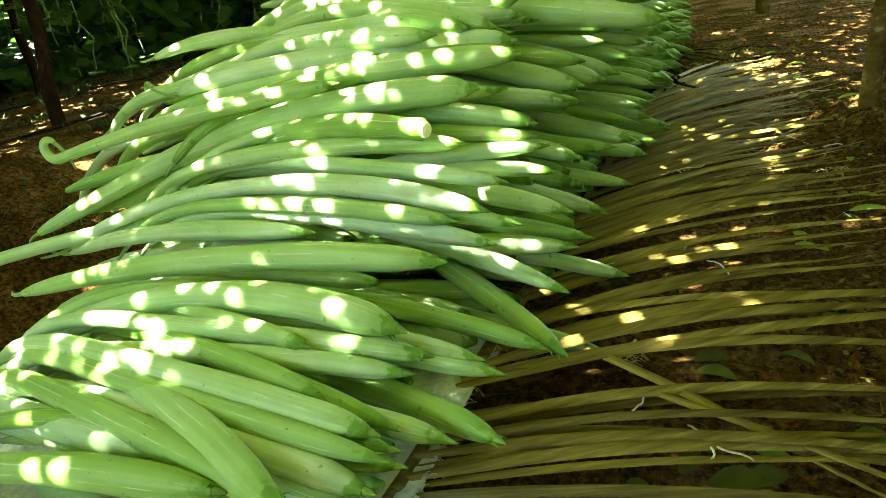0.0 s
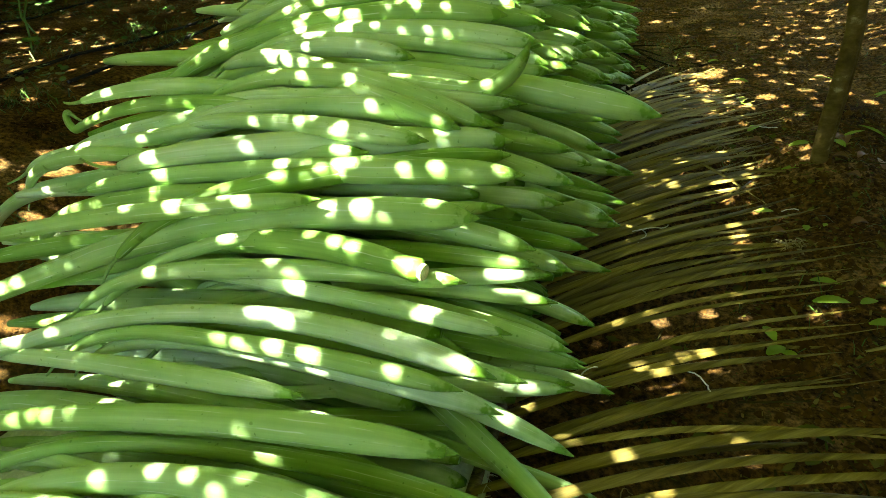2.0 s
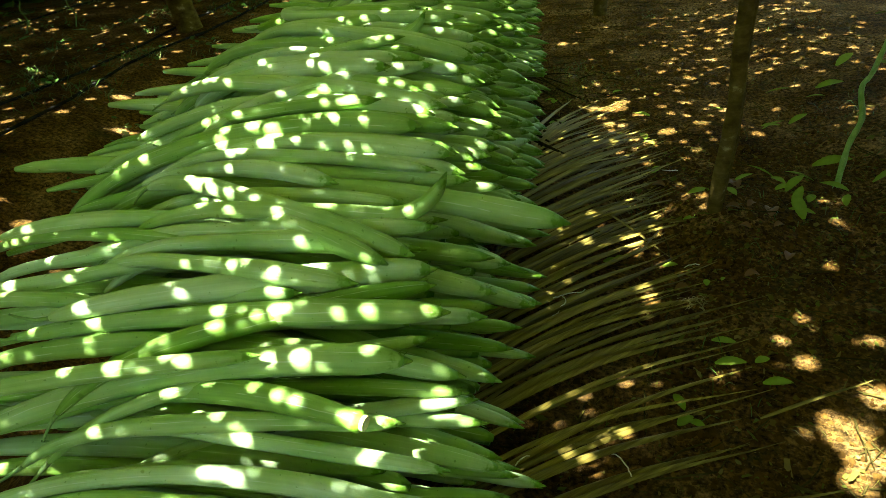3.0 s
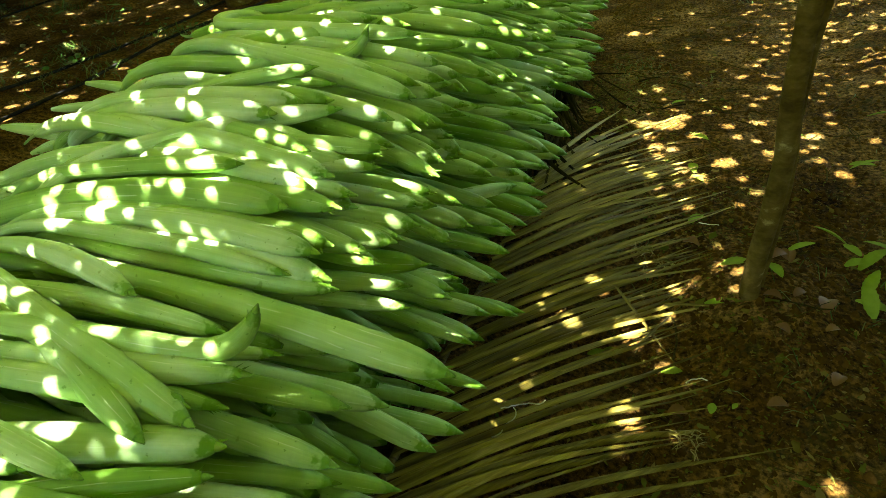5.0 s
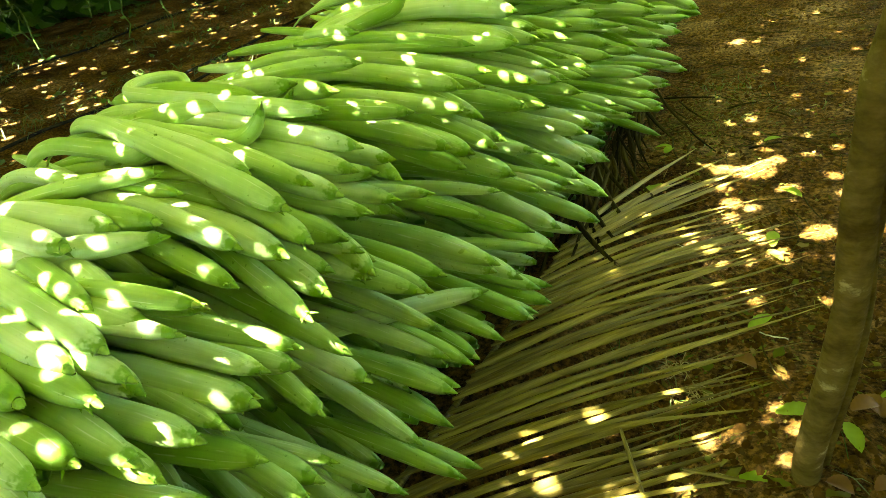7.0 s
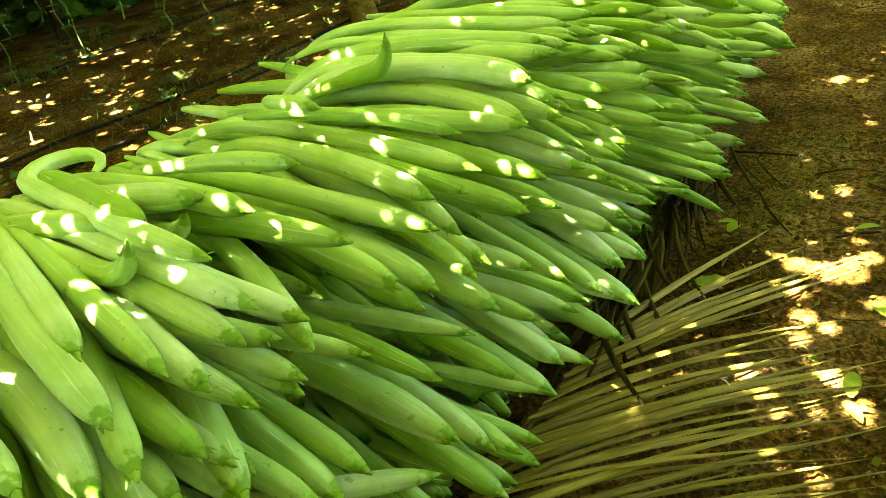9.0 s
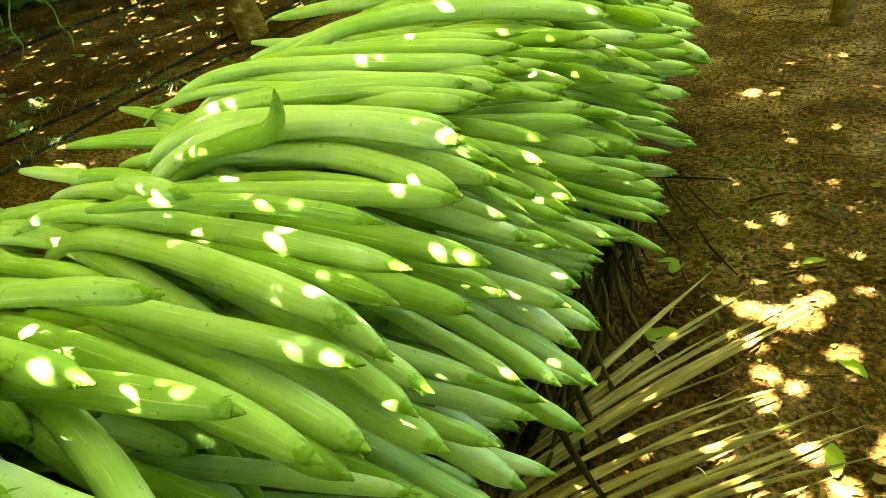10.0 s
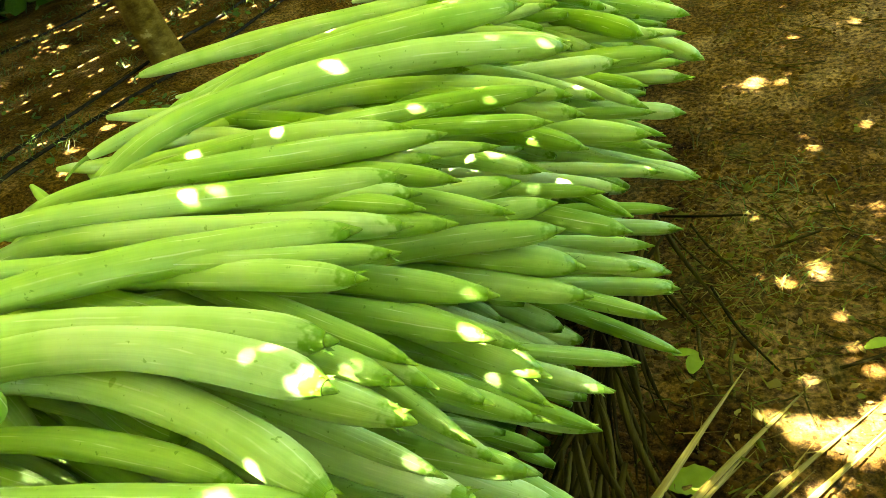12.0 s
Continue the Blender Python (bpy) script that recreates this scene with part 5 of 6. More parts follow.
def build_fill():
    rng = random.Random(5)
    heroes = np.array([tuple(v) for v in TAKEN])
    single, rest = 0, []
    for layer in [0.878 - 0.05 * k for k in range(18)]:
        y = 0.2 + rng.uniform(0, 0.06)
        while y < 6.3:
            top = top_height(y)
            if layer < top - (0.11 if y < 4.5 else 0.03):
                back = 0.05 * smooth_step(4.9, 4.3, y) * smooth_step(0.1, 0.3, layer) + 0.14 * smooth_step(1.2, 0.9, y)
                x = face_x(layer, y) - 0.03 - 0.12 * smooth_step(4.3, 5.4, y) - abs(rng.gauss(0, 0.085 if layer > 0.3 else 0.05)) - back
                z = layer + rng.uniform(-0.015, 0.015)
                # a gourd gives way to those already lying there
                for _ in range(6):
                    tips = np.array(((x, y, z), (x - 0.06, y, z), (x - 0.12, y, z)))
                    if np.sqrt(((heroes[:, None] - tips) ** 2).sum(2)).min() > 0.042:
                        break
                    x -= 0.05
                a = (x, y, z, rng.gauss(6, 10), (rng.uniform(7, 20) if layer > 0.12 else rng.uniform(0, 8)) * (1 if y > 1.0 else 0.3) * smooth_step(top - 0.04, top - 0.3, layer), min(rng.uniform(0.85, 1.08) * (0.84 if 2.0 < y < 3.1 else 1), (1.2 if y > 1.5 else 1.5) + x + 0.3 * smooth_step(0.9, 0.5, layer)), rng.uniform(0.019, 0.028), rng.gauss(0, 9), rng.uniform(-26, -16))
                on_top = y > 4.25 and layer > top - 0.14
                if single < 20 and (on_top or (2.0 < y < 4.7 and 0.12 < layer < 0.8 and rng.random() < (0.14 if y < 3.3 else 0.36))):
                    gourd(*a)
                    single += 1
                else:
                    # the hidden stack keeps back from the face, leaving deep gaps
                    if y > 1.9 and not on_top:
                        a = (x - rng.uniform(0.10, 0.30) * smooth_step(top + 0.02, top - 0.12, layer) * smooth_step(5.0, 4.4, y) * smooth_step(0.16, 0.34, layer),) + a[1:]
                    rest.append(a)
            y += rng.uniform(0.062, 0.105)
    bm = bmesh.new()
    uv = bm.loops.layers.uv.new("uv")
    for x, y, z, yaw, pitch, length, r, side, sag in rest:
        gourd_mesh(bm, uv, gourd_line(x, y, z, yaw, pitch, length, side, sag, 0, 0, ROUGH_RINGS), r, rng, length, 10)
    tagged(finish("gourd_stack", bm, SKIN_HEAP), "hundreds of pale-green snake gourds stacked in a long heap", "gourds", kind="stuff")


build_fill()

# ---- palm fronds on the soil ----


def leaflet_mesh(name, length, width, bend, rise, mat, steps=9):
    """A folded palm leaflet along +x, bending sideways by bend degrees, lifted by rise in its middle."""
    bm = bmesh.new()
    p, rows = Vector((0, 0, 0)), []
    for i in range(steps + 1):
        s = i / steps
        a = radians(bend * s)
        w = width * 0.5 * float(np.interp(s, (0, 0.08, 0.3, 0.62, 0.85, 1), (0.55, 0.9, 1.0, 0.74, 0.34, 0.06)))
        side = Vector((-math.sin(a), math.cos(a), 0))
        z = rise * math.sin(math.pi * min(s * 1.15, 1)) + 0.008
        c = Vector((p.x, p.y, z))
        rows.append([bm.verts.new(v) for v in (c - side * w - Vector((0, 0, w * 0.9)), c + Vector((0, 0, w * 0.6)), c + side * w - Vector((0, 0, w * 0.4)))])
        p += Vector((math.cos(a), math.sin(a), 0)) * (length / steps)
    for i in range(steps):
        for k in (0, 1):
            bm.faces.new((rows[i][k], rows[i + 1][k], rows[i + 1][k + 1], rows[i][k + 1]))
    me = bpy.data.meshes.new(name)
    for f in bm.faces:
        f.smooth = True
    bm.to_mesh(me)
    bm.free()
    me.materials.append(mat)
    return me


def lay(name, me, x, y, z, turn, parent, roll=0.0, dip=0.0, size=1.0):
    ob = new(name, me)
    ob.parent = parent
    ob.matrix_basis = Matrix.Translation((x, y, z)) @ Euler((radians(roll), radians(dip), radians(turn))).to_matrix().to_4x4() @ Matrix.Scale(size, 4)
    return ob


def build_frond():
    rng = random.Random(21)
    frond = tagged(new("palm_frond"), "dried brown coconut palm frond spread flat beside the heap", "palm frond")
    def rib_x(y):
        return float(np.interp(y, (0.3, 1.2, 2.4, 2.8, 3.6), (-0.46, -0.43, -0.385, -0.365, -0.335)))

    line = [Vector((rib_x(y), y, 0.035)) for y in (0.3 + 0.158 * i for i in range(21))]
    bm = bmesh.new()
    tube(bm, line, [0.017 - 0.0006 * i for i in range(21)], 8)
    part("rachis", bm, FROND, frond, "brown woody midrib of the frond")
    curved = [leaflet_mesh("leaflet", rng.uniform(0.74, 0.94), rng.uniform(0.013, 0.023), rng.uniform(-26, -12), rng.uniform(0.006, 0.035), FROND) for _ in range(12)]
    straight = [leaflet_mesh("leaflet", rng.uniform(0.74, 0.94), rng.uniform(0.012, 0.021), rng.uniform(-12, 1), rng.uniform(0.006, 0.034), FROND) for _ in range(14)]
    y = 0.42
    while y < 3.46:
        chord = float(np.interp(y, (0.4, 0.75, 1.0, 1.3, 1.6, 2.05, 2.5, 2.8, 3.0, 3.15, 3.3, 3.46), (4, 12, 20, 27, 33, 39, 41, 41, 44, 49, 57, 65)))
        size = float(np.interp(y, (0.4, 0.9, 2.2, 3.0, 3.25, 3.38), (0.90, 1.16, 1.16, 1.13, 1.08, 1.0)))
        far = y > 1.7
        lay("leaflet", rng.choice(straight if far else curved), rib_x(y), y, rng.uniform(0.025, 0.060), chord + (3 if far else 9) + rng.gauss(0, 2.6 if far else 2.8), frond, rng.gauss(0, 16), rng.uniform(0.2, 2.0), size * rng.uniform(0.85, 1.08))
        y += rng.uniform(0.016, 0.030) if far else rng.uniform(0.014, 0.026) if rng.random() > 0.16 else rng.uniform(0.06, 0.10)
    # dark leaflets; the shade of the gap at the heap's foot is in their colour
    dark = tagged(new("palm_frond"), "old brown palm frond, drooping leaflets darkened for the shade under the heap", "palm frond")
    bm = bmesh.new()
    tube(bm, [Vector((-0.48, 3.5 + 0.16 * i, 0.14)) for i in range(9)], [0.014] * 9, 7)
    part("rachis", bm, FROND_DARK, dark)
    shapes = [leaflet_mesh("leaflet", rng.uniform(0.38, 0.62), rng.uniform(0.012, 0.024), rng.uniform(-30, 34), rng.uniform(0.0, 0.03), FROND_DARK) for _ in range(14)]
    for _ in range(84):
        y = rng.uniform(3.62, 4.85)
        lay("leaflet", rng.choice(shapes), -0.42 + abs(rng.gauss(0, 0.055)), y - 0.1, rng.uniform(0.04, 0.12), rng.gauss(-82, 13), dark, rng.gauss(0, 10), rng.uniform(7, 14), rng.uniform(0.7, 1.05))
    strays = [(-0.31, 1.05, -34, 1.0), (-0.13, 0.9, -25, 0.75), (0.05, 2.62, -62, 0.6), (0.12, 2.32, 60, 0.45), (0.32, 1.52, 25, 0.6), (0.2, 2.55, 4, 0.5)]
    loose = leaflet_mesh("loose_leaflet", 0.62, 0.017, 5, 0.012, FROND)
    for x, y, turn, size in strays:
        ob = lay("loose_leaflet", loose, x, y, 0.055, turn, None, rng.gauss(0, 10), 2.0, size)
        tagged(ob, "single dried palm leaflet lying loose across the frond", "leaflet", "loose palm leaflets")


build_frond()

# ---- posts and trunks ----


def build_trunk(name, label, x, y, z0, r, top, lean_x=0.0, lean_y=0.0, seed=1, mat=None):
    rng = random.Random(seed)
    bm = bmesh.new()
    n = 26
    line, radii = [], []
    for i in range(n):
        s = i / (n - 1)
        line.append(Vector((x + lean_x * s + 0.008 * math.sin(i * 0.9 + seed), y + lean_y * s + 0.008 * math.cos(i * 0.7 + seed), z0 - 0.15 + (top - z0 + 0.15) * s)))
        radii.append(r * (1.1 - 0.15 * s + 0.06 * rng.uniform(-1, 1) + 0.25 * math.exp(-s * 18)))
    tube(bm, line, radii, 14)
    for v in bm.verts:
        v.co += Vector((1, 0.6, 0)) * 0.006 * noise.noise(v.co * 14)
    return tagged(finish(name, bm, mat or BARK), label, "post")


build_trunk("wooden_post", "weathered grey-brown wooden trellis post set in the soil", 0.430, 2.59, 0.10, 0.0245, 2.3, 0.075, -0.01, 3)
build_trunk("wooden_stake", "thin dark stake tied close behind the trellis post", 0.454, 2.613, 0.10, 0.013, 2.3, 0.077, -0.005, 4)
build_trunk("wooden_post", "dark wooden trellis post further along the row", 0.27, 6.85, 0.0, 0.055, 2.3, 0.02, 0.0, 5)
build_trunk("wooden_post", "thick tan trellis post standing in the next bed", -3.42, 6.0, 0.3, 0.10, 2.3, -0.12, 0.0, 6)
build_trunk("tree_trunk", "slim dark trunk rising beyond the furrow", -3.70, 2.72, 0.3, 0.038, 2.3, 0.16, 0.22, 7, DARK_BARK)
for k, (px, py) in enumerate(((-6.5, 9.5), (-7.5, 5.5), (2.9, 5.2), (2.6, 9.0), (-1.2, 9.6), (-5.6, 2.0))):
    build_trunk("wooden_post", "dark wooden trellis post further off in the field", px, py, 0.2 if px < -2 else 0.0, 0.05, 2.3, 0.05, 0.0, 20 + k, DARK_BARK)

# ---- drip pipes ----


def build_pipe(x, y0, y1, wander):
    bm = bmesh.new()
    n = 40
    line = []
    for i in range(n):
        y = y0 + (y1 - y0) * i / (n - 1)
        px = x + wander * noise.noise(Vector((y * 0.5, x, 0)))
        line.append(Vector((px, y, ground_height(px, y) + 0.012)))
    tube(bm, line, [0.010] * n, 8)
    tagged(finish("drip_pipe", bm, PIPE), "thin black drip irrigation pipe lying along the bed", "pipe", "drip pipes")


build_pipe(-3.6, 0.5, 14, 0.12)
build_pipe(-6.1, 0.5, 14, 0.15)
build_pipe(-3.15, 3.0, 14, 0.25)

# ---- leaves, fibres, litter, grass ----


def leaf_mesh(name, length, width, fold, mat):
    bm = bmesh.new()
    rows = []
    for i in range(15):
        s = i / 14
        w = width * 0.5 * math.sin(math.pi * min(1, 0.06 + s * 0.94)) ** 0.8 * (1.0 + 0.05 * (-1) ** i)
        z = 0.006 + fold * 0.16 * length * math.sin(s * 3.1)
        rows.append([bm.verts.new((s * length, k * w, z + abs(k) * fold * w)) for k in (-1, 0, 1)])
    for i in range(14):
        for k in (0, 1):
            bm.faces.new((rows[i][k], rows[i + 1][k], rows[i + 1][k + 1], rows[i][k + 1]))
    me = bpy.data.meshes.new(name)
    for f in bm.faces:
        f.smooth = True
    bm.to_mesh(me)
    bm.free()
    me.materials.append(mat)
    return me


def fallen_leaf(x, y, turn, length, width=0.45, fold=0.25, roll=0.0, raised=0.0):
    me = leaf_mesh("fallen_leaf", length * 0.8, length * width * 0.75, fold + 0.05, FRESH)
    ob = lay("fallen_leaf", me, x, y, ground_height(x, y) + 0.012, turn, None, roll, -raised)
    tagged(ob, "fresh green leaf lying on the soil", "leaf", "fallen leaves")


for spot in ((0.31, 2.56, 14, 0.13, 0.3), (0.0, 2.33, 10, 0.08, 0.5), (0.28, 3.5, -50, 0.09), (0.27, 3.1, 55, 0.11), (0.49, 2.72, -70, 0.10), (0.29, 3.52, 95, 0.12), (0.28, 3.9, -40, 0.12)):
    fallen_leaf(*spot)
for spot in ((-0.192, 3.872, 30, 0.135, 0.72, -0.02), (-0.17, 4.17, 80, 0.09, 0.6), (0.13, 1.52, 40, 0.07, 0.6), (0.03, 0.83, -10, 0.06, 0.5), (0.36, 2.74, 20, 0.12), (0.27, 1.77, 5, 0.11), (0.28, 1.87, -10, 0.09), (0.14, 1.64, -75, 0.08)):
    fallen_leaf(*spot)
for spot in ((0.38, 1.78, 25, 0.06, 0.6), (0.38, 1.7, 5, 0.10), (0.88, 3.66, 0, 0.12), (0.73, 2.87, 30, 0.11), (0.72, 2.67, -30, 0.12), (0.82, 2.75, 60, 0.10), (0.19, 4.3, 30, 0.09), (-0.22, 4.22, 15, 0.08), (0.79, 2.95, 120, 0.10)):
    fallen_leaf(*spot)


for spot in ((0.06, 0.85, -30, 0.054, 0.6), (0.16, 1.54, -30, 0.054, 0.6), (0.04, 2.35, 5, 0.060, 0.6), (0.20, 2.29, 15, 0.072, 0.6), (0.37, 2.17, 60, 0.030, 0.6), (0.32, 2.15, 80, 0.048, 0.6), (-0.13, 0.92, 5, 0.060, 0.6)):
    fallen_leaf(*spot)
for px, py, heading, long in ((-0.05, 1.21, 20, 0.05), (-0.12, 1.19, 70, 0.03), (-0.06, 1.03, 15, 0.06), (-0.06, 1.00, -10, 0.07), (0.07, 1.07, -25, 0.06), (0.15, 1.19, 40, 0.04), (0.14, 1.27, -20, 0.07), (0.15, 0.85, 30, 0.06), (-0.03, 0.75, 10, 0.08), (-0.07, 0.77, 60, 0.05), (0.02, 0.76, 35, 0.06), (0.14, 0.90, 20, 0.03), (-0.10, 0.73, -30, 0.05), (-0.14, 0.72, 40, 0.04)):
    wilted = lay("wilted_leaf", leaf_mesh("wilted_leaf", long, long * 0.62, 0.45, WILTED), px, py, ground_height(px, py) + 0.012, heading, None, heading * 0.3 - 5)
    tagged(wilted, "wilted dull-green leaf crumpled on the soil", "leaf", "wilted leaves")


def build_fibres():
    rng = random.Random(31)
    for x, y, turn, size in ((-0.05, 1.39, 20, 0.1), (-0.18, 2.04, 0, 0.12), (-0.14, 0.84, 60, 0.06), (-0.06, 0.82, -30, 0.08), (-0.40, 0.9, 60, 0.08), (-0.27, 1.34, 60, 0.05), (-0.15, 2.05, -30, 0.12), (0.26, 2.22, 30, 0.06), (0.30, 3.04, 0, 0.07), (-0.02, 0.78, -70, 0.05), (0.02, 3.42, 20, 0.05)):
        bm = bmesh.new()
        p, a, pts = Vector((x, y, 0.06)), radians(turn), []
        for i in range(14):
            pts.append(p.copy())
            a += rng.uniform(-0.5, 0.5)
            p += Vector((math.cos(a), math.sin(a), rng.uniform(-0.25, 0.2))) * size / 13
        tube(bm, pts, [0.0017] * 14, 5)
        tagged(finish("root_fibre", bm, FIBRE), "short curled pale fibre lying on the palm leaflets", "fibre", "pale fibres")


build_fibres()


def build_tufts():
    rng = random.Random(35)
    for x, y, spread in ((0.12, 2.88, 0.045), (0.33, 2.58, 0.04), (-0.17, 1.02, 0.03), (0.19, 2.8, 0.03), (0.27, 2.05, 0.035)):
        bm = bmesh.new()
        for _ in range(24):
            p, a, pts = Vector((x + rng.gauss(0, spread * 0.4), y + rng.gauss(0, spread * 0.4), 0.035)), rng.uniform(0, 6.3), []
            rise = rng.uniform(0.2, 0.9)
            for i in range(7):
                pts.append(p.copy())
                a += rng.uniform(-0.7, 0.7)
                p += Vector((math.cos(a), math.sin(a), rise - 0.22 * i)) * spread / 7
            tube(bm, pts, [0.0011] * 7, 4)
        tagged(finish("straw_tuft", bm, STRAW), "small tangle of dry yellowish straw on the soil", "straw", "straw tufts")


build_tufts()


def scatter_region(rng, kind):
    if kind != 1 and rng.random() < 0.28:
        # richest beside the frond tips and round the post
        x, y = rng.uniform(0.1, 1.2), rng.uniform(1.0, 3.4)
    elif rng.random() < 0.62:
        x, y = rng.uniform(-0.3, 1.9), rng.uniform(0.4, 7.5)
    else:
        x, y = rng.uniform(-7.0, -1.7), rng.uniform(0.8, 9.5)
    return x, y


def build_litter():
    rng = random.Random(41)
    bm = bmesh.new()
    for _ in range(19000):
        x, y = scatter_region(rng, 0)
        if noise.noise(Vector((x * 2.2, y * 2.2, 2))) < rng.uniform(-0.5, 0.35):
            continue
        if y > 3.7 and x > -1 and rng.random() < 0.7:
            continue
        z = ground_height(x, y) + rng.uniform(0.004, 0.016)
        length, width, a = rng.uniform(0.004, 0.014) * (2.6 if rng.random() < 0.07 else 1), rng.uniform(0.15, 0.8), rng.uniform(0, 6.3)
        ux, uy = math.cos(a), math.sin(a)
        w = length * width * 0.5
        pts = []
        for s, k in ((0, 0.2), (0.35, 1), (0.7, 0.8), (1, 0.1), (0.7, -0.9), (0.3, -1)):
            pts.append(bm.verts.new((x + ux * length * s - uy * w * k * rng.uniform(0.4, 1.4), y + uy * length * s + ux * w * k * rng.uniform(0.4, 1.4), z + rng.uniform(-0.4, 0.7) * length * 0.5)))
        bm.faces.new(pts)
    # broader crumpled scraps, thickest by the frond and along the foot of the heap
    for k in range(900):
        x, y = ((rng.gauss(0.25, 0.34), rng.uniform(0.35, 2.2)), (rng.uniform(-0.3, 0.5), rng.gauss(4.3, 0.45)), (rng.uniform(0.1, 1.3), rng.uniform(1.8, 3.6)))[k % 3 if k % 6 else 0]
        r, tilt = rng.uniform(0.006, 0.014) * (1.9 if rng.random() < 0.18 else 1), rng.uniform(0, 6.3)
        c = Vector((x, y, ground_height(x, y) + 0.012))
        lean = Vector((rng.uniform(-0.35, 0.35), rng.uniform(-0.35, 0.35), 0))
        slim = rng.uniform(0.2, 0.75)
        hub, ring = bm.verts.new(c + Vector((0, 0, r * 0.2))), []
        for n in range(9):
            a = 2 * math.pi * n / 9
            u, v = math.cos(a) * r * rng.uniform(0.45, 1.25), math.sin(a) * r * slim * rng.uniform(0.45, 1.25)
            q = Vector((u * math.cos(tilt) - v * math.sin(tilt), u * math.sin(tilt) + v * math.cos(tilt), 0))
            ring.append(bm.verts.new(c + q + Vector((0, 0, q.dot(lean) + rng.uniform(-0.1, 0.25) * r))))
        for n in range(9):
            bm.faces.new((hub, ring[n], ring[(n + 1) % 9]))
    tagged(finish("leaf_litter", bm, LITTER), "dry and half-green leaf scraps scattered on the soil", "leaf litter", kind="stuff")
    bm = bmesh.new()
    for k in range(9800):
        x, y = scatter_region(rng, 1) if k > 800 else (rng.gauss(-0.08, 0.13), rng.gauss(4.6, 0.3))
        a, length, w = rng.uniform(0, 6.3), rng.uniform(0.01, 0.05), rng.uniform(0.0008, 0.0018)
        if k <= 800:
            length, w = length * 1.7, w * 1.6
        z = ground_height(x, y) + rng.uniform(0.004, 0.014)
        ux, uy = math.cos(a), math.sin(a)
        rise = rng.uniform(-0.2, 0.3) * length
        bm.faces.new([bm.verts.new(v) for v in ((x - uy * w, y + ux * w, z), (x + uy * w, y - ux * w, z), (x + ux * length, y + uy * length, z + rise))])
    tagged(finish("straw", bm, LITTER), "fine dry straw and stalk bits on the soil", "straw", kind="stuff")
    bm = bmesh.new()
    for _ in range(1500):
        x, y = scatter_region(rng, 1)
        a, length = rng.uniform(0, 6.3), rng.uniform(0.03, 0.22)
        p, pts = Vector((x, y, ground_height(x, y) + 0.008)), []
        for i in range(6):
            pts.append(p.copy())
            a += rng.uniform(-0.25, 0.25)
            p += Vector((math.cos(a), math.sin(a), rng.uniform(-0.1, 0.1))) * length / 5
        tube(bm, pts, [rng.uniform(0.0012, 0.003)] * 6, 4)
    tagged(finish("twigs", bm, FROND_DARK), "thin dry twigs and stalks strewn over the soil", "twigs", kind="stuff")
    bm = bmesh.new()
    for _ in range(13000):
        x, y = scatter_region(rng, 2)
        r = rng.uniform(0.003, 0.013) * (1.6 if rng.random() < 0.06 else 1)
        c = Vector((x, y, ground_height(x, y) + r * 0.3))
        top = [bm.verts.new(c + Vector((rng.uniform(-0.3, 0.3) * r, rng.uniform(-0.3, 0.3) * r, r * rng.uniform(0.6, 1))))]
        ring = [bm.verts.new(c + Vector((math.cos(t) * r * rng.uniform(0.7, 1.2), math.sin(t) * r * rng.uniform(0.7, 1.2), -r * 0.3))) for t in (0, 1.05, 2.1, 3.14, 4.2, 5.2)]
        for k in range(6):
            bm.faces.new((ring[k], ring[(k + 1) % 6], top[0]))
    tagged(finish("soil_clods", bm, CLOD), "small crumbs and clods of reddish soil", "clods", kind="stuff")


build_litter()


def build_grass():
    rng = random.Random(51)
    bm = bmesh.new()
    spots = [(-0.07, 5.0, 0.16, 60), (0.05, 2.9, 0.1, 30), (0.3, 1.7, 0.2, 14), (0.5, 2.3, 0.2, 16), (0.1, 4.7, 0.3, 50), (0.15, 2.75, 0.08, 16)]
    for _ in range(130):
        spots.append((rng.uniform(-8, -2.3), rng.uniform(1.5, 11), rng.uniform(0.1, 0.4), rng.randint(20, 70)))
    for _ in range(14):
        spots.append((rng.uniform(0.6, 2.2), rng.uniform(2, 8), rng.uniform(0.1, 0.3), rng.randint(15, 40)))
    for cx, cy, spread, count in spots:
        for _ in range(count):
            x, y = rng.gauss(cx, spread * 0.5), rng.gauss(cy, spread * 0.5)
            if -1.7 < x < -0.3:
                continue
            big = 1.9 if cx < -2 else 1.0
            a, length, w = rng.uniform(0, 6.3), rng.uniform(0.03, 0.09) * big, rng.uniform(0.0007, 0.0017) * big
            c = Vector((x, y, ground_height(x, y)))
            d = Vector((math.cos(a), math.sin(a), 0))
            s = Vector((-d.y, d.x, 0)) * w
            m = c + d * length * 0.4 + Vector((0, 0, length * 0.35))
            t = c + d * length + Vector((0, 0, length * rng.uniform(0.05, 0.4)))
            v = [bm.verts.new(q) for q in (c - s, c + s, m + s, m - s, t)]
            bm.faces.new(v[:4])
            bm.faces.new((v[3], v[2], v[4]))
    # low broad-leaved weeds on the beds
    for _ in range(110):
        cx, cy, spread = rng.uniform(-8.0, -2.4), rng.uniform(1.2, 11.0), rng.uniform(0.05, 0.22)
        for _ in range(rng.randint(8, 26)):
            x, y = rng.gauss(cx, spread), rng.gauss(cy, spread)
            if x < -2.2:
                leaf_disc(bm, x, y, ground_height(x, y) + rng.uniform(0.01, 0.07), rng.uniform(0.008, 0.024), rng, 6, 0.6)
    tagged(finish("grass", bm, GRASS), "sparse thin green grass and weeds in the soil", "grass", kind="stuff")


build_grass()

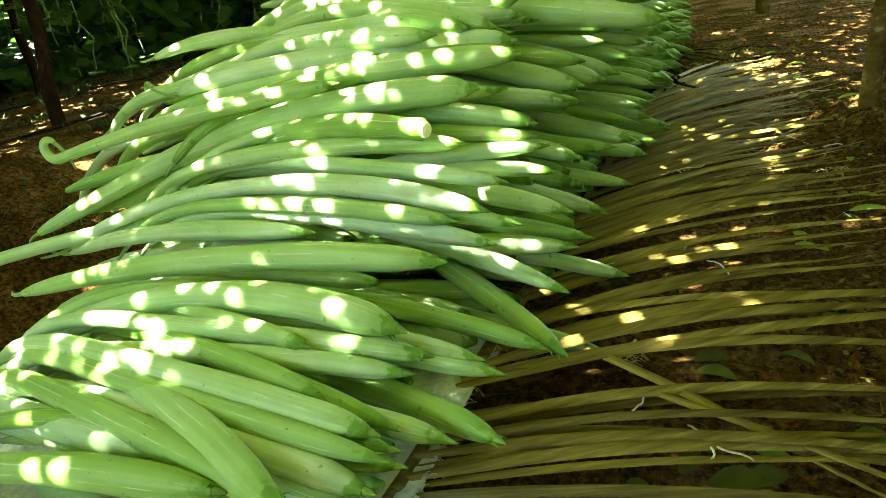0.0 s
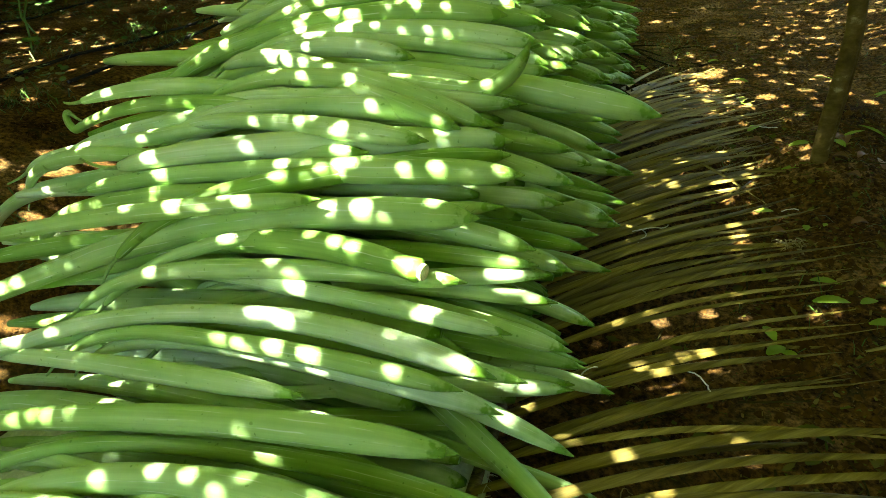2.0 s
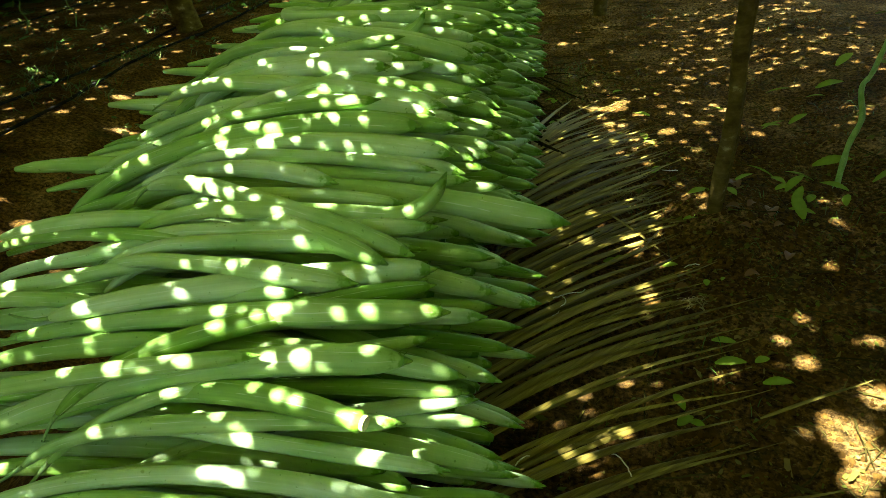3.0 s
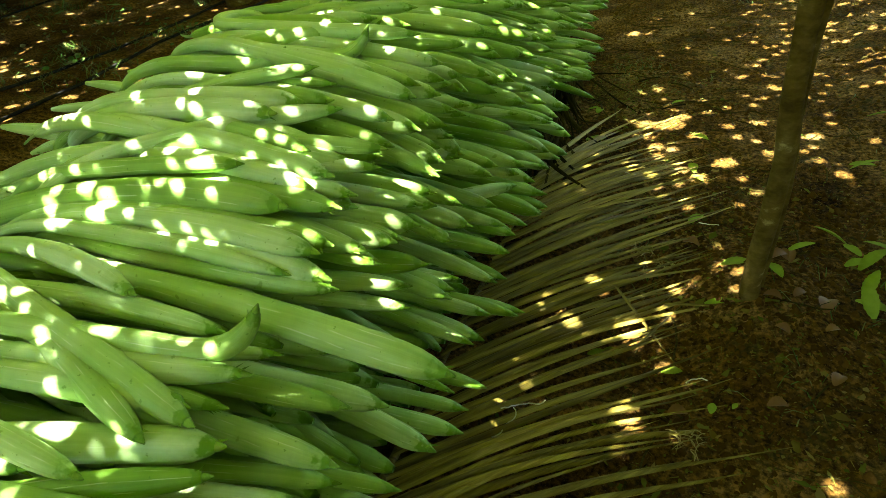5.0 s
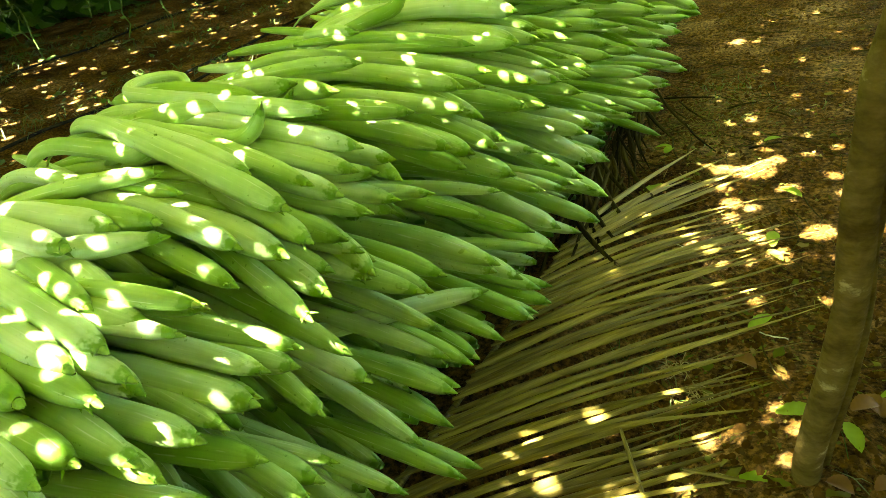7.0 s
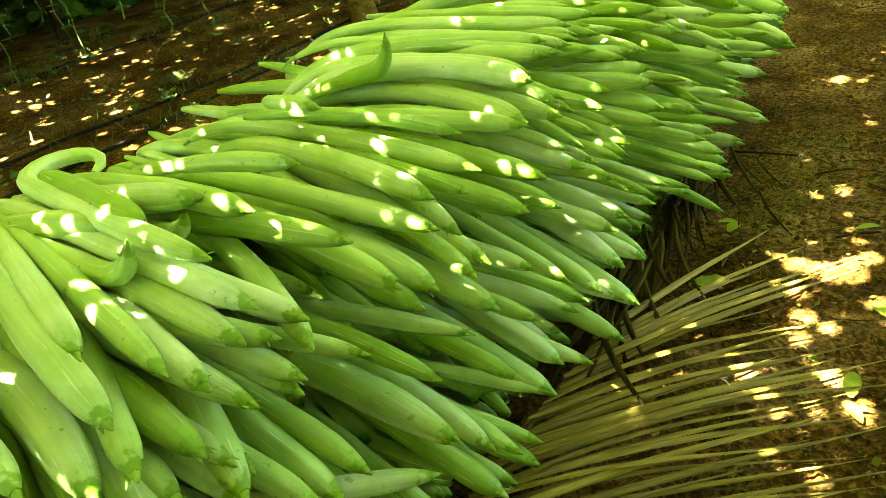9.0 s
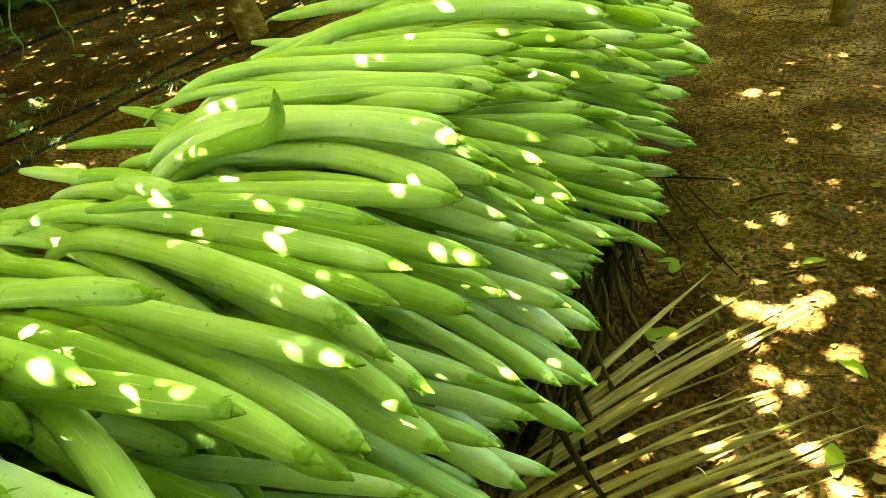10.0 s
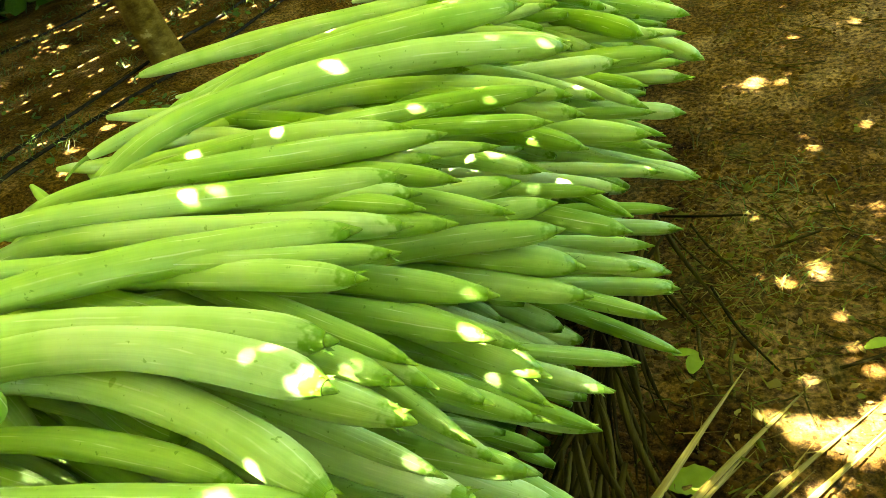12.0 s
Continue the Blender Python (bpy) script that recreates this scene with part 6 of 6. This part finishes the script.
# ---- leafy patch past the post: creeper shoot, fallen branch, leaves ----
LEAFY_PATCH = ((0.88, 3.62, 10, 0.12), (1.03, 4.14, -15, 0.14), (1.25, 4.04, 5, 0.16), (1.18, 3.96, -30, 0.10), (0.76, 3.01, 160, 0.13), (0.77, 2.86, 40, 0.13), (0.96, 3.14, -20, 0.17), (0.90, 2.95, 170, 0.13), (0.75, 2.69, 60, 0.11), (0.76, 2.61, 100, 0.12), (1.12, 2.92, -5, 0.18), (1.01, 2.87, 150, 0.12), (0.95, 2.72, 70, 0.09), (1.03, 2.65, -60, 0.09), (0.56, 2.86, 20, 0.10), (1.44, 4.31, 35, 0.15), (0.67, 3.97, -40, 0.12), (1.01, 3.65, 15, 0.11))
patch_rng = random.Random(79)
for px, py, heading, long in LEAFY_PATCH:
    fallen_leaf(px, py, heading, long * 1.15, 0.42, 0.25, patch_rng.uniform(-25, 25), patch_rng.uniform(5, 40))


def curved_tube(name, label, category, points, radii, mat, sides=7):
    """A tube through points, smoothed and slightly knobbly."""
    rng = random.Random(len(points) * 7 + round(points[0][1] * 100))
    line, widths = [], []
    for i in range(len(points) - 1):
        p0, p1 = Vector(points[max(i - 1, 0)]), Vector(points[i])
        p2, p3 = Vector(points[i + 1]), Vector(points[min(i + 2, len(points) - 1)])
        for k in range(6):
            s = k / 6
            line.append(0.5 * ((2 * p1) + (p2 - p0) * s + (2 * p0 - 5 * p1 + 4 * p2 - p3) * s * s + (3 * p1 - p0 - 3 * p2 + p3) * s ** 3))
            widths.append((radii[i] * (1 - s) + radii[i + 1] * s) * rng.uniform(0.88, 1.12))
    bm = bmesh.new()
    tube(bm, line, widths, sides)
    return tagged(finish(name, bm, mat), label, category)


shoot = curved_tube("creeper_shoot", "green creeper shoot rising from the soil to the trellis", "vine", [(0.98, 2.92, -0.02), (1.04, 3.03, 0.14), (1.10, 3.10, 0.235), (1.10, 3.16, 0.35), (1.17, 3.22, 0.45), (1.32, 3.35, 1.0), (1.36, 3.4, 2.2)], [0.014, 0.012, 0.012, 0.011, 0.010, 0.008, 0.006], STEM)
shoot_rng = random.Random(77)
for _ in range(9):
    h = shoot_rng.uniform(0.4, 1.6)
    leaf = leaf_mesh("leaf", 0.10, 0.07, 0.2, FRESH)
    lay("leaf", leaf, float(np.interp(h, (0.35, 0.45, 1.0, 2.2), (1.10, 1.17, 1.32, 1.36))), float(np.interp(h, (0.35, 0.45, 1.0, 2.2), (3.16, 3.22, 3.35, 3.4))), h, shoot_rng.uniform(0, 360), shoot, 0, shoot_rng.uniform(10, 50))
curved_tube("fallen_branch", "dark fallen branch lying across the soil", "branch", [(1.66, 6.02, 0.05), (1.67, 5.05, 0.06), (1.59, 4.20, 0.04), (1.79, 3.90, 0.03)], [0.010, 0.014, 0.017, 0.012], FROND_DARK)

for (ax, ay), (bx, by) in (((-0.15, 4.49), (0.03, 4.20)), ((-0.33, 4.81), (-0.06, 4.83)), ((-0.31, 4.78), (-0.15, 4.55)), ((0.14, 4.24), (0.26, 4.32)), ((0.0, 4.67), (0.12, 4.76)), ((-0.08, 4.30), (-0.07, 4.11)), ((-0.17, 4.33), (-0.10, 4.10)), ((0.18, 4.64), (0.28, 4.57)), ((-0.23, 4.77), (-0.06, 4.53)), ((0.30, 2.35), (0.46, 2.44)), ((0.35, 1.35), (0.52, 1.28))):
    mid = ((ax + bx) / 2 + (by - ay) * 0.06, (ay + by) / 2 - (bx - ax) * 0.06, 0.03)
    twig = curved_tube("dry_twig", "thin dark dry twig lying on the soil", "twig", [(ax, ay, 0.022), mid, (bx, by, 0.018)], [0.0045, 0.0042, 0.003], FROND_DARK, 6)
    twig["group"] = "dry twigs"
for px, py, heading, long in ((0.50, 2.78, 30, 0.06), (0.55, 2.80, 120, 0.055), (0.25, 2.96, -20, 0.06), (0.62, 2.55, 75, 0.07), (0.45, 2.2, 10, 0.05), (0.22, 2.14, 10, 0.050), (0.54, 2.57, 40, 0.045), (0.46, 2.56, -20, 0.050), (0.61, 2.30, 60, 0.050), (0.56, 2.79, 100, 0.060), (0.61, 2.47, 20, 0.040), (0.48, 2.44, -40, 0.045)):
    dry = lay("dry_leaf", leaf_mesh("dry_leaf", long, long * 0.7, 0.7, DRY_LEAF), px, py, ground_height(px, py) + 0.008, heading, None)
    tagged(dry, "curled dry brown leaf lying on the soil", "leaf", "dry leaves")

# ---- sack under the near end ----


def build_sack():
    bm = bmesh.new()
    rng = random.Random(61)
    nx, ny = 60, 60
    grid = []
    for j in range(ny):
        row = []
        for i in range(nx):
            x = -1.5 + 1.09 * i / (nx - 1) + 0.012 * noise.noise(Vector((j * 0.3, i * 0.1, 1)))
            y = 0.05 + 1.05 * j / (ny - 1)
            row.append(bm.verts.new((x, y, 0.045 + 0.022 * noise.noise(Vector((x * 6, y * 6, 2))) + 0.01 * noise.noise(Vector((x * 19, y * 19, 5))))))
        grid.append(row)
    for j in range(ny - 1):
        for i in range(nx - 1):
            bm.faces.new((grid[j][i], grid[j][i + 1], grid[j + 1][i + 1], grid[j + 1][i]))
    sack = tagged(finish("woven_sack", bm, SACK), "pale woven plastic sack spread under the end of the heap", "sack")
    fray = bmesh.new()
    for _ in range(150):
        y = rng.uniform(0.1, 1.1)
        p = Vector((-0.415, y, 0.05))
        q = p + Vector((rng.uniform(0.005, 0.03), rng.gauss(0, 0.012), rng.uniform(-0.02, 0.012)))
        tube(fray, [p, (p + q) / 2 + Vector((0, 0, 0.005)), q], [0.0009] * 3, 3)
    part("frayed_edge", fray, FIBRE, sack, "frayed white threads of the sack's edge")


build_sack()

# ---- creepers hanging from the trellis, and the field beyond ----


def build_vines():
    rng = random.Random(71)
    for _ in range(44):
        x, y = rng.uniform(-5.8, -2.8), rng.uniform(2.0, 5.0)
        bm = bmesh.new()
        p, pts = Vector((x, y, 2.2)), []
        end = rng.uniform(0.45, 1.3)
        while p.z > end:
            pts.append(p.copy())
            p += Vector((rng.gauss(0, 0.02), rng.gauss(0, 0.02), -0.08))
        tube(bm, pts, [0.005] * len(pts), 5)
        vine = tagged(finish("hanging_vine", bm, VINE), "thin green creeper hanging from the trellis", "vine", "hanging creepers")
        leaves = bmesh.new()
        for q in pts[2::2]:
            for _ in range(2):
                leaf_disc(leaves, q.x + rng.gauss(0, 0.03), q.y + rng.gauss(0, 0.03), q.z - 0.02, rng.uniform(0.02, 0.045), rng, 6)
        part("leaves", leaves, LEAF, vine)


build_vines()


def build_far_field():
    rng = random.Random(81)
    bm = bmesh.new()
    for _ in range(26000):
        a = rng.uniform(0, 2 * math.pi)
        d = rng.uniform(11, 19)
        x, y = -1 + d * math.cos(a), 3 + d * math.sin(a)
        z = rng.uniform(0.1, 2.7)
        leaf_disc(bm, x, y, z, rng.uniform(0.14, 0.3), rng, 5)
    for k in range(17000):
        # a dense hedge, open for a short stretch where the sun stands on the field behind
        a, d = rng.uniform(radians(116), radians(215)), rng.uniform(8.6, 12.5)
        z = rng.uniform(0.15, 1.3) if k % 2 else rng.uniform(1.0, 2.5)
        if radians(150) < a < radians(158) and z > 0.75 and rng.random() < 0.85:
            continue
        leaf_disc(bm, -1 + d * math.cos(a), 3 + d * math.sin(a), z, rng.uniform(0.08, 0.17), rng, 6, 0.9)
    tagged(finish("far_creepers", bm, LEAF, smooth=False), "distant rows of green creepers closing the field", "creepers", kind="stuff")


build_far_field()
